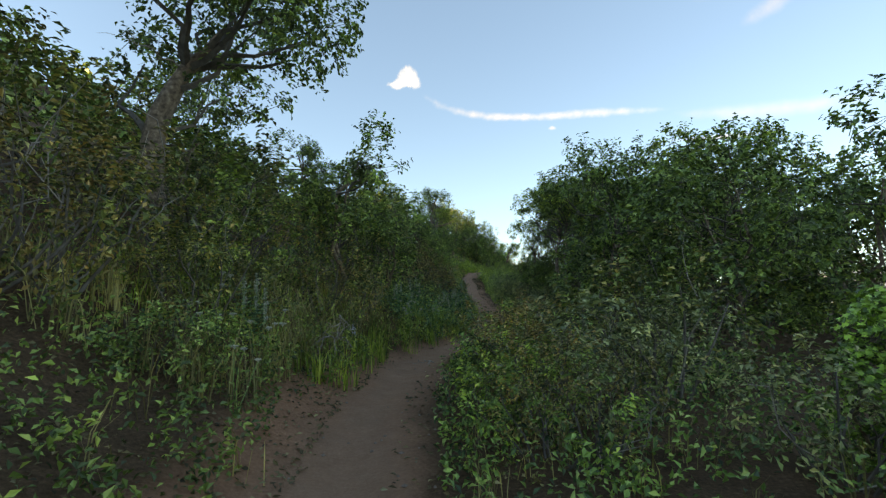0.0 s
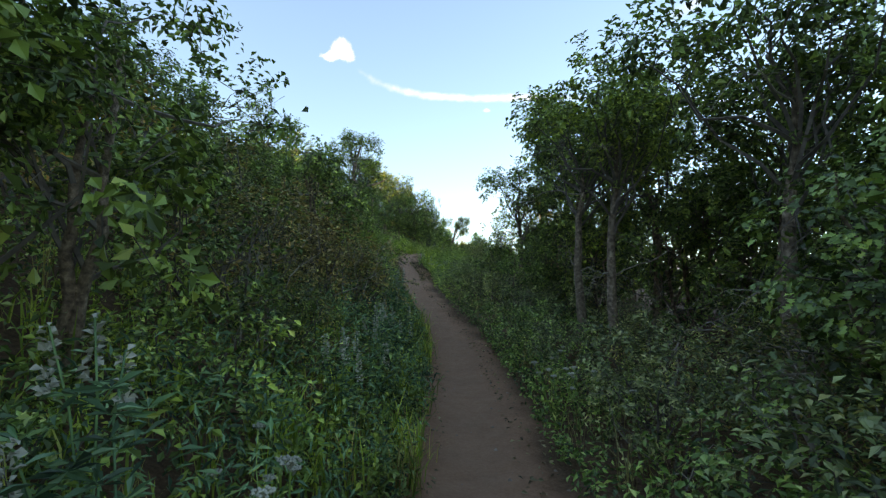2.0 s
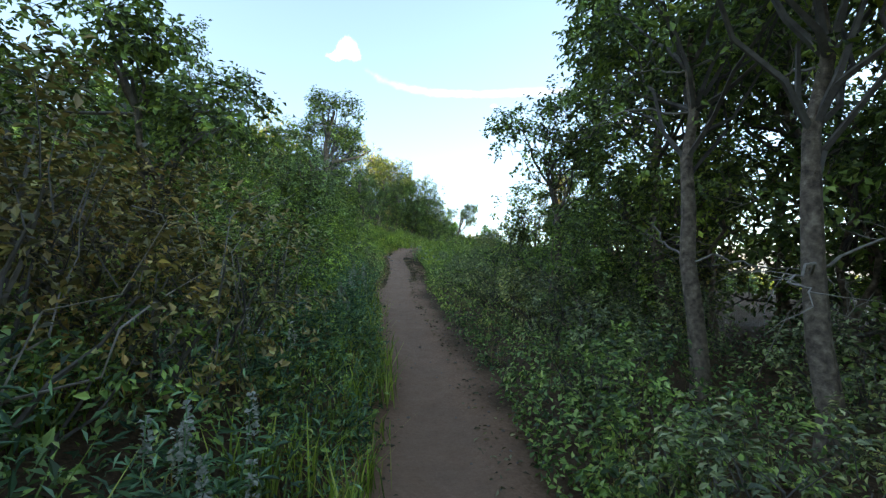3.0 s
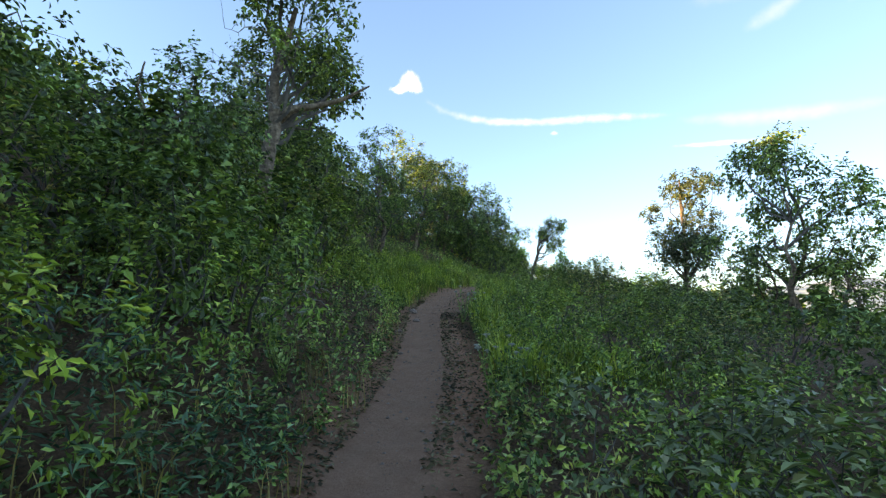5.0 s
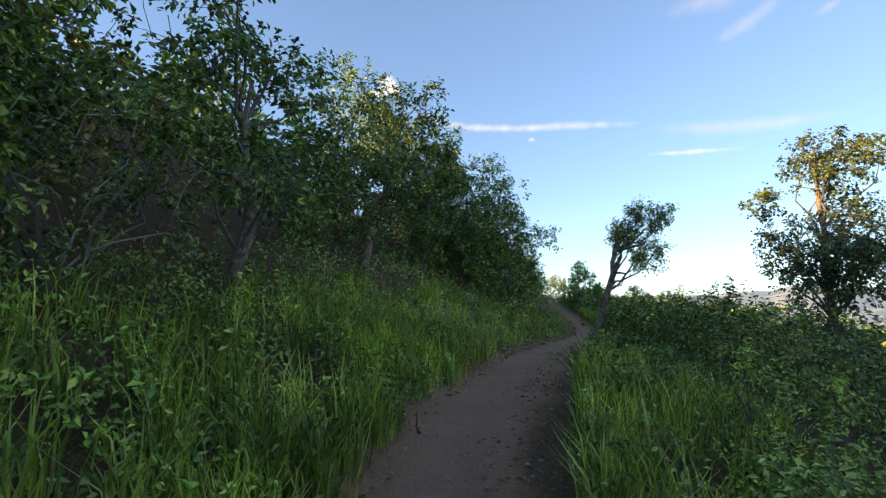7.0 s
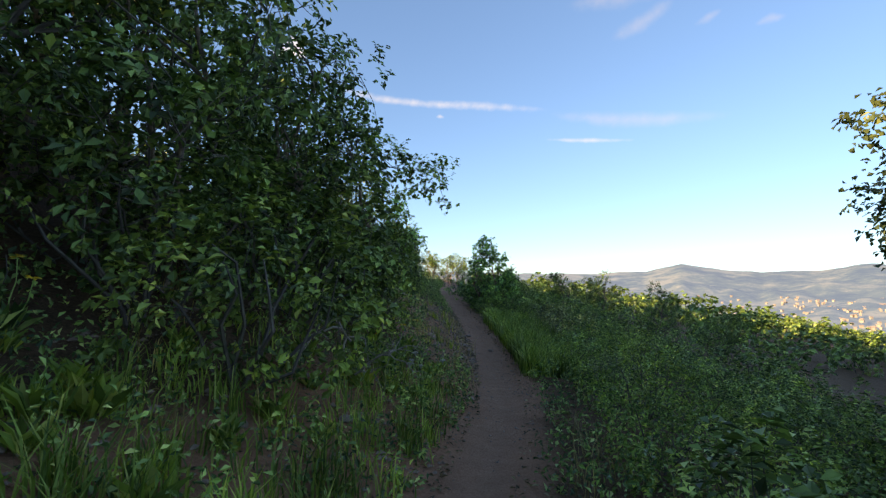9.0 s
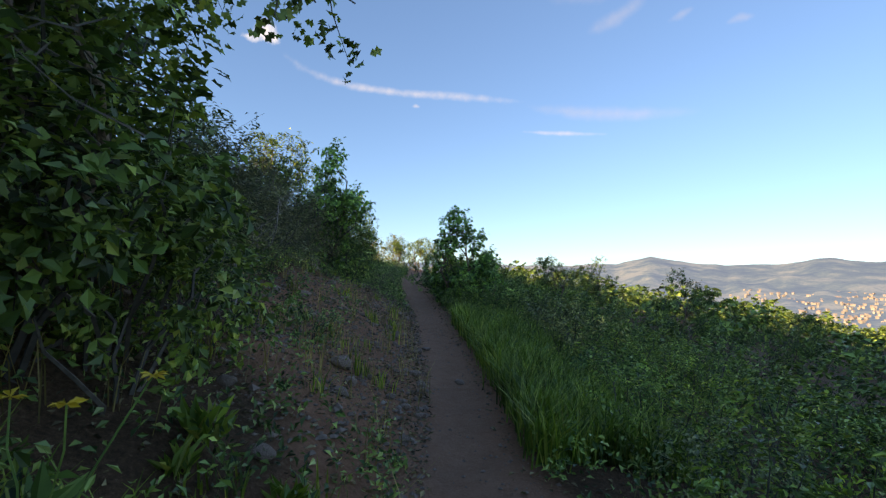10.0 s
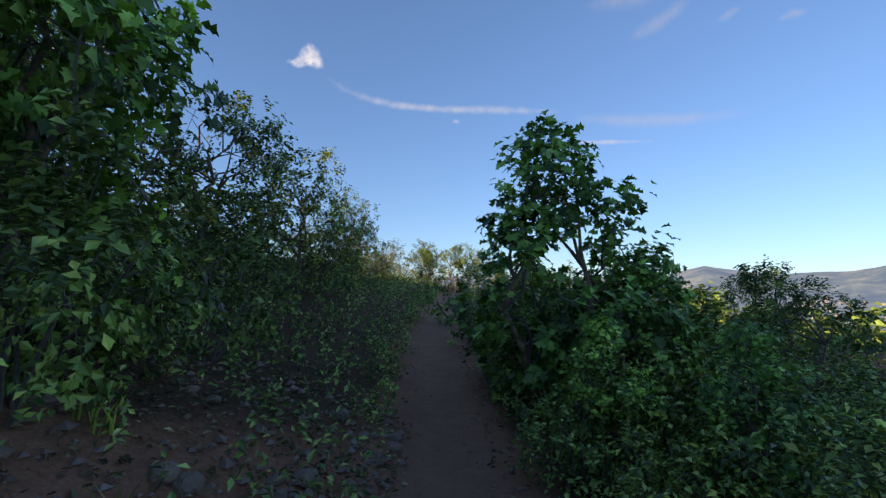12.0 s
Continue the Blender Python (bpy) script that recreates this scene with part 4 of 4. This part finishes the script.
blades("dry_grass", 3000, -1, 36, 0.28, 1.5, 1, DRY_GRASS, "dry straw grass stalks", seed=25, tuft=8, width=0.002)
blades("dry_grass", 3500, -1, 34, 0.0, 2.0, -1, DRY_GRASS, "dry straw grass stalks", seed=26, tuft=8, width=0.002)


def litter(n, y0, y1, near, far, side, seed):
    r = np.random.default_rng(seed)
    x, y, z = scatter(r, n, y0, y1, near, far, side)
    a = r.uniform(0, 2 * np.pi, n)
    g = Geo()
    leaves(g, r, np.stack([x, y, z + 0.008], -1), np.stack([np.cos(a), np.sin(a), a * 0], -1) * 2, 0.03, 0.5)
    return tagged(new("leaf_litter", g.mesh("leaf_litter", LITTER)), "dry brown fallen leaves and bits of bark", "leaf litter", kind="stuff")


litter(5500, -1, 38, -0.07, 1.2, -1, 31)
litter(2600, -1, 4, -0.05, 1.6, -1, 37)
litter(5500, -1, 38, -0.07, 0.9, 1, 32)
litter(2500, 16, 20, -0.07, 0.7, 1, 33)
litter(8000, 15.5, 21, -0.05, 1.5, -1, 34)
litter(4500, 29, 36, 0.0, 2.0, -1, 36)


# ---- flowers ----
def stem_line(geo, rng, h, lean, r=0.0022):
    e = np.array([lean[0], lean[1], h])
    p = bent(rng, [0, 0, -0.03], e, 5, 0.05)
    tube(geo, p, np.linspace(r * 1.4, r, 5), 4)
    return p[-1]


def yarrow(rng):
    root = new("yarrow_plant")
    leaf = Geo()
    for k in range(rng.integers(3, 6)):
        st, head = Geo(), Geo()
        top = stem_line(st, rng, rng.uniform(0.26, 0.38), rng.normal(0, 0.06, 2))
        stem = part("stem", st, HERB_LEAF, root)
        n = 26
        a, q = rng.uniform(0, 2 * np.pi, n), np.sqrt(rng.random(n)) * 0.019
        c = top + np.stack([np.cos(a) * q, np.sin(a) * q, 0.012 - q * 0.25 + rng.normal(0, 0.0015, n)], -1)
        for p in c:
            ang = np.arange(5) * 2 * np.pi / 5
            ring = p + np.stack([np.cos(ang), np.sin(ang), ang * 0], -1) * 0.004
            head.add(np.concatenate([[p + [0, 0, 0.004]], ring, [p - [0, 0, 0.004]]]), [(0, i + 1, (i + 1) % 5 + 1) for i in range(5)] + [(6, (i + 1) % 5 + 1, i + 1) for i in range(5)])
            tube(head, [top - [0, 0, 0.01], (top + p) / 2, p], [0.001, 0.0008, 0.0006], 3)
        part("flower_head", head, PETAL, stem, "flat white flower head")
        t = rng.random((14, 1))
        leaves(leaf, rng, top * t * 0.8 + rng.normal(0, 0.01, (14, 3)), rng.normal(0, 1, (14, 3)) + [0, 0, 0.4], 0.05, 0.18)
    part("foliage", leaf, HERB_LEAF, root)
    root.matrix_basis = PARK
    return root


def spike_flower(rng, petal):
    root = new("spike_flower")
    leaf = Geo()
    for k in range(rng.integers(2, 5)):
        st, head = Geo(), Geo()
        top = stem_line(st, rng, rng.uniform(0.34, 0.5), rng.normal(0, 0.07, 2))
        stem = part("stem", st, LUPINE_LEAF, root)
        n = 44
        t = rng.random((n, 1))
        a = rng.uniform(0, 2 * np.pi, n)
        out = np.stack([np.cos(a), np.sin(a), a * 0 + 0.3], -1)
        leaves(head, rng, top + [0, 0, 0.0] - [0, 0, 0.12] * t + out * 0.004 * (0.5 + t), out, 0.016, 0.8)
        part("flower_spike", head, petal, stem, "pale flower spike")
        for q in np.linspace(0.1, 0.75, 9):
            a = rng.uniform(0, 2 * np.pi)
            c = top * q + np.array([math.cos(a), math.sin(a), 0.2]) * 0.07
            fan = np.arange(7) * 2 * np.pi / 7
            leaves(leaf, rng, np.repeat(c[None], 7, 0), np.stack([np.cos(fan), np.sin(fan), fan * 0 + 0.3], -1) * 3, 0.05, 0.22)
    part("foliage", leaf, LUPINE_LEAF, root)
    root.matrix_basis = PARK
    return root


def daisy(rng):
    root = new("yellow_daisy")
    leaf = Geo()
    for k in range(4):
        st, head = Geo(), Geo()
        top = stem_line(st, rng, rng.uniform(0.25, 0.4), rng.normal(0, 0.08, 2))
        stem = part("stem", st, HERB_LEAF, root)
        fan = np.arange(12) * 2 * np.pi / 12
        leaves(head, rng, np.repeat(top[None], 12, 0), np.stack([np.cos(fan), np.sin(fan), fan * 0 + 0.1], -1) * 4, 0.028, 0.35)
        part("flower_head", head, YELLOW, stem, "yellow daisy flower head")
        leaves(leaf, rng, rng.normal(0, 0.03, (10, 3)) + [0, 0, 0.06], rng.normal(0, 1, (10, 3)) + [0, 0, 1.0], 0.13, 0.25)
    part("foliage", leaf, HERB_LEAF, root)
    root.matrix_basis = PARK
    return root


def broadleaf(rng):
    """A tuft of long upright lance leaves."""
    root = new("broadleaf_tuft")
    for k in range(3):
        g = Geo()
        a = rng.uniform(0, 2 * np.pi, 9)
        leaves(g, rng, rng.normal(0, 0.025, (9, 3)) * [1, 1, 0], np.stack([np.cos(a), np.sin(a), a * 0 + 1.6], -1) * 2, 0.14, 0.2, 0.0)
        part("leaf_rosette", g, GRASS, root)
    root.matrix_basis = PARK
    return root


BROAD = [broadleaf(rng) for k in range(3)]
for k in range(46):
    y = random.uniform(24.3, 29.5)
    stand(random.choice(BROAD), float(trail_x(y)) - HALF - random.uniform(0.1, 1.6), y, random.uniform(0.6, 1.2), label="tuft of long green lance leaves on the bank", category="plant", group="leaf tufts")
YARROW, SPIKE, VIOLET, DAISY = [yarrow(rng) for k in range(3)], [spike_flower(rng, PETAL) for k in range(3)], [spike_flower(rng, LILAC) for k in range(1)], daisy(rng)
for x, y in ((-0.13, 6.73), (-0.03, 6.6), (-0.34, 5.87), (-0.36, 5.61), (-0.14, 6.48), (-0.45, 6.01), (1.22, 8.31), (1.34, 8.31), (1.4, 8.15), (1.57, 9.18), (-1.3, 2.77), (-1.5, 3.3), (-1.88, 3.64),
             (1.58, 16.99), (1.5, 16.8), (1.41, 19.46), (1.63, 19.6), (0.4, 16.58), (0.25, 16.9), (3.51, 28.23), (-0.95, 2.3), (-1.05, 2.9), (0.3, 2.6), (0.45, 3.1)):
    stand(random.choice(YARROW), x, y, random.uniform(0.85, 1.15), label="yarrow with flat white flower heads on green stems", category="flower", group="yarrow")
for x, y in ((-1.3, 3.4), (-1.22, 3.2), (-0.56, 6.26), (-0.34, 6.53), (0.0, 7.9), (0.37, 9.6), (0.29, 9.58), (0.25, 11.28), (0.33, 11.25), (0.48, 12.56), (0.44, 11.91), (0.42, 12.2), (0.5, 12.9),
             (1.58, 5.6), (2.02, 5.71), (0.12, 8.2), (0.2, 8.9), (0.3, 10.4)):
    stand(random.choice(SPIKE), x, y, random.uniform(0.8, 1.1), label="herb with pale white flower spikes", category="flower", group="white spikes")
for x, y in ((-0.75, 4.4), (0.1, 10.9)):
    stand(VIOLET[0], x, y, 0.55, label="lupine with pale lilac flower spikes", category="flower", group="lupines")
for x, y in ((1.55, 27.1), (1.69, 27.26), (3.6, 25.6), (3.35, 28.9), (2.9, 24.6)):
    stand(DAISY, x, y, 1.0, label="yellow daisy with long green leaves", category="flower", group="daisies")


# ---- stones, roots, dead wood ----
def stone_mesh(seed, flat):
    bm = bmesh.new()
    bmesh.ops.create_icosphere(bm, subdivisions=2, radius=1.0)
    r = random.Random(seed)
    off = Vector((r.uniform(0, 50), r.uniform(0, 50), r.uniform(0, 50)))
    cuts = [(Vector((r.gauss(0, 1), r.gauss(0, 1), r.gauss(0, 1))).normalized(), r.uniform(0.55, 0.85)) for k in range(5)]
    for v in bm.verts:
        for n, d in cuts:
            if v.co.dot(n) > d:
                v.co -= n * (v.co.dot(n) - d) * 0.85
        v.co *= 1 + 0.18 * noise.noise(v.co * 1.3 + off)
        v.co.z *= flat
    me = bpy.data.meshes.new("stone")
    bm.to_mesh(me)
    bm.free()
    me.materials.append(STONE)
    for p in me.polygons:
        p.use_smooth = False
    return me


STONES = [stone_mesh(k, (0.55, 0.7, 0.45, 0.6)[k % 4]) for k in range(6)]


def lay_stone(x, y, size, sink=0.3):
    ob = new("stone", random.choice(STONES))
    ob.matrix_basis = pose(x, y, float(ground_z(x, y)) + size * (0.5 - sink), random.uniform(-15, 15), random.uniform(-15, 15), random.uniform(0, 360)) @ Matrix.Diagonal((size * random.uniform(0.8, 1.3), size, size, 1))
    return tagged(ob, "weathered reddish grey stone half sunk in dirt", "stone", "trailside stones")


for x, y, s in ((1.65, 25.49, 0.06), (1.65, 25.75, 0.03), (1.36, 25.6, 0.03), (4.03, 34.74, 0.13), (4.3, 32.05, 0.035), (3.99, 33.96, 0.10), (4.22, 33.8, 0.06), (5.05, 32.49, 0.05), (5.1, 34.13, 0.06),
                (3.88, 32.29, 0.08), (3.66, 32.13, 0.06), (3.72, 29.49, 0.05), (0.86, 18.07, 0.025), (0.85, 20.03, 0.045), (0.77, 18.86, 0.04), (4.08, 30.9, 0.08), (4.87, 34.73, 0.04), (5.31, 35.64, 0.05),
                (0.83, 20.08, 0.05), (4.14, 34.3, 0.06), (4.17, 32.76, 0.035), (4.24, 35.34, 0.10), (-0.62, 1.75, 0.035), (3.1, 28.6, 0.04), (5.0, 31.3, 0.04), (0.9, 19.5, 0.04), (5.2, 35.0, 0.05), (3.98, 28.9, 0.045)):
    lay_stone(x, y, s)
for k in range(150):
    y = random.uniform(29.8, 36)
    lay_stone(float(trail_x(y)) - HALF - random.random() ** 1.4 * 1.4, y, 0.012 + 0.04 * random.random() ** 2)
for k in range(60):
    y = random.uniform(24.2, 29)
    lay_stone(float(trail_x(y)) - HALF - random.uniform(0.1, 1.5), y, random.uniform(0.012, 0.035))


def gravel():
    """Small pebbles along the edges of the path."""
    r = np.random.default_rng(77)
    n = 2700
    ys = np.concatenate([r.uniform(-1, 37, n // 3), r.uniform(28, 36, n // 3), r.uniform(16, 24, n // 3)])
    u = np.where(r.random(len(ys)) < 0.6, r.normal(0.22, 0.10, len(ys)), r.normal(-0.18, 0.17, len(ys)))
    xs = trail_x(ys) + u
    zs = ground_z(xs, ys)
    g = Geo()
    octa = np.array([(1, 0, 0), (0, 1, 0), (-1, 0, 0), (0, -1, 0), (0, 0, 0.7), (0, 0, -0.7)], float)
    faces = [(0, 1, 4), (1, 2, 4), (2, 3, 4), (3, 0, 4), (1, 0, 5), (2, 1, 5), (3, 2, 5), (0, 3, 5)]
    for x, y, z in zip(xs, ys, zs):
        v = octa * r.uniform(0.7, 1.3, (6, 1)) * (0.003 + 0.011 * r.random() ** 2)
        a = r.uniform(0, 6.28)
        m = np.array([[math.cos(a), -math.sin(a), 0], [math.sin(a), math.cos(a), 0], [0, 0, 1]])
        g.add(v @ m.T + [x, y, z + 0.002], faces)
    return tagged(new("gravel", g.mesh("gravel", STONE)), "loose reddish gravel along the trail edges", "gravel", kind="stuff")


gravel()


def rubble(n, y0, y1, far, seed):
    """Broken stone and clods on the cut bank."""
    r = np.random.default_rng(seed)
    x, y, z = scatter(r, n, y0, y1, -0.05, far, -1, 1.1)
    g = Geo()
    octa = np.array([(1, 0, 0), (0, 1, 0), (-1, 0, 0), (0, -1, 0), (0, 0, 0.6), (0, 0, -0.6)], float)
    faces = [(0, 1, 4), (1, 2, 4), (2, 3, 4), (3, 0, 4), (1, 0, 5), (2, 1, 5), (3, 2, 5), (0, 3, 5)]
    size = 0.005 + 0.024 * r.random(n) ** 3.5
    for k in range(n):
        v = octa * r.uniform(0.6, 1.4, (6, 3)) * size[k]
        a = r.uniform(0, 6.28)
        m = np.array([[math.cos(a), -math.sin(a), 0], [math.sin(a), math.cos(a), 0], [0, 0, 1]])
        g.add(v @ m.T + [x[k], y[k], z[k] + 0.003], faces)
    return tagged(new("rubble", g.mesh("rubble", STONE)), "broken reddish stone rubble on the bank", "rubble", kind="stuff")


rubble(6500, 29.6, 36, 1.9, 91)
rubble(1800, 24, 29, 1.6, 92)
litter(3500, 29.5, 36, -0.05, 2.0, -1, 35)
litter(1800, 24, 29, -0.05, 1.8, -1, 36)


def dead_branch(rng, length, n, name="dead_branch", up=0.3):
    """A bare, forked branch lying or standing."""
    root = new(name)
    g = Geo()
    main = bent(rng, [0, 0, 0], [length * 0.8, 0, length * up], 8, 0.13)
    tube(g, main, np.linspace(length * 0.018, 0.003, 8), 5)
    part("main_limb", g, DEAD_WOOD, root)
    for k in range(n):
        g = Geo()
        s = main[rng.integers(1, 8)]
        e = s + (unit(rng.normal(0, 1, 3) + [0.6, 0, 0.3])) * length * rng.uniform(0.25, 0.55)
        p = bent(rng, s, e, 6, 0.18)
        tube(g, p, np.linspace(length * 0.010, 0.0015, 6), 4)
        for q in p[2:]:
            tube(g, bent(rng, q, q + rng.normal(0, length * 0.09, 3), 3, 0.2), [0.003, 0.002, 0.001], 3)
        part("side_twig", g, DEAD_WOOD, root)
    root.matrix_basis = PARK
    return root


DEAD = [dead_branch(rng, 0.7, 7) for k in range(3)]
for x, y, s, tilt in ((3.0, 28.15, 0.7, 0), (2.75, 28.3, 0.8, 10), (2.6, 27.9, 0.8, -10), (3.15, 28.5, 0.6, 0), (3.45, 31.1, 0.8, 20), (3.3, 31.4, 0.8, 0), (-0.75, 4.3, 0.7, 0), (-1.0, 3.7, 0.7, 15), (0.1, 17.2, 0.7, 0), (0.3, 19.3, 0.5, 0), (2.2, 8.2, 1.0, 30), (2.2, 7.6, 1.1, 60), (2.6, 9.4, 1.0, 40)):
    stand(random.choice(DEAD), x, y, s, None, -0.02, (0, -tilt), label="dry bare grey fallen branch", category="branch", group="dead branches")
SNAG = dead_branch(rng, 1.3, 12, "dead_snag", 1.5)
stand(SNAG, 4.7, 36.35, 0.85, 150, label="dead bare tree snag with crooked twigs", category="tree")
ROOTS = dead_branch(rng, 0.4, 2, "tree_root", 0.05)
stand(ROOTS, -0.15, 4.45, 1.0, 60, 0.005, label="exposed dark root at the trail edge", category="root")

discard(OAKS + TALL + THICKET + [OLD, NEAR_OAK, BANK_OAK, ASPEN, GNARLED, DAISY, SNAG, ROOTS] + MAPLE + SHRUBS + GREEN + RUST + SAGE + LOW + PALE + MEADOW + OUTER + FAR + YARROW + SPIKE + VIOLET + DEAD + BROAD)
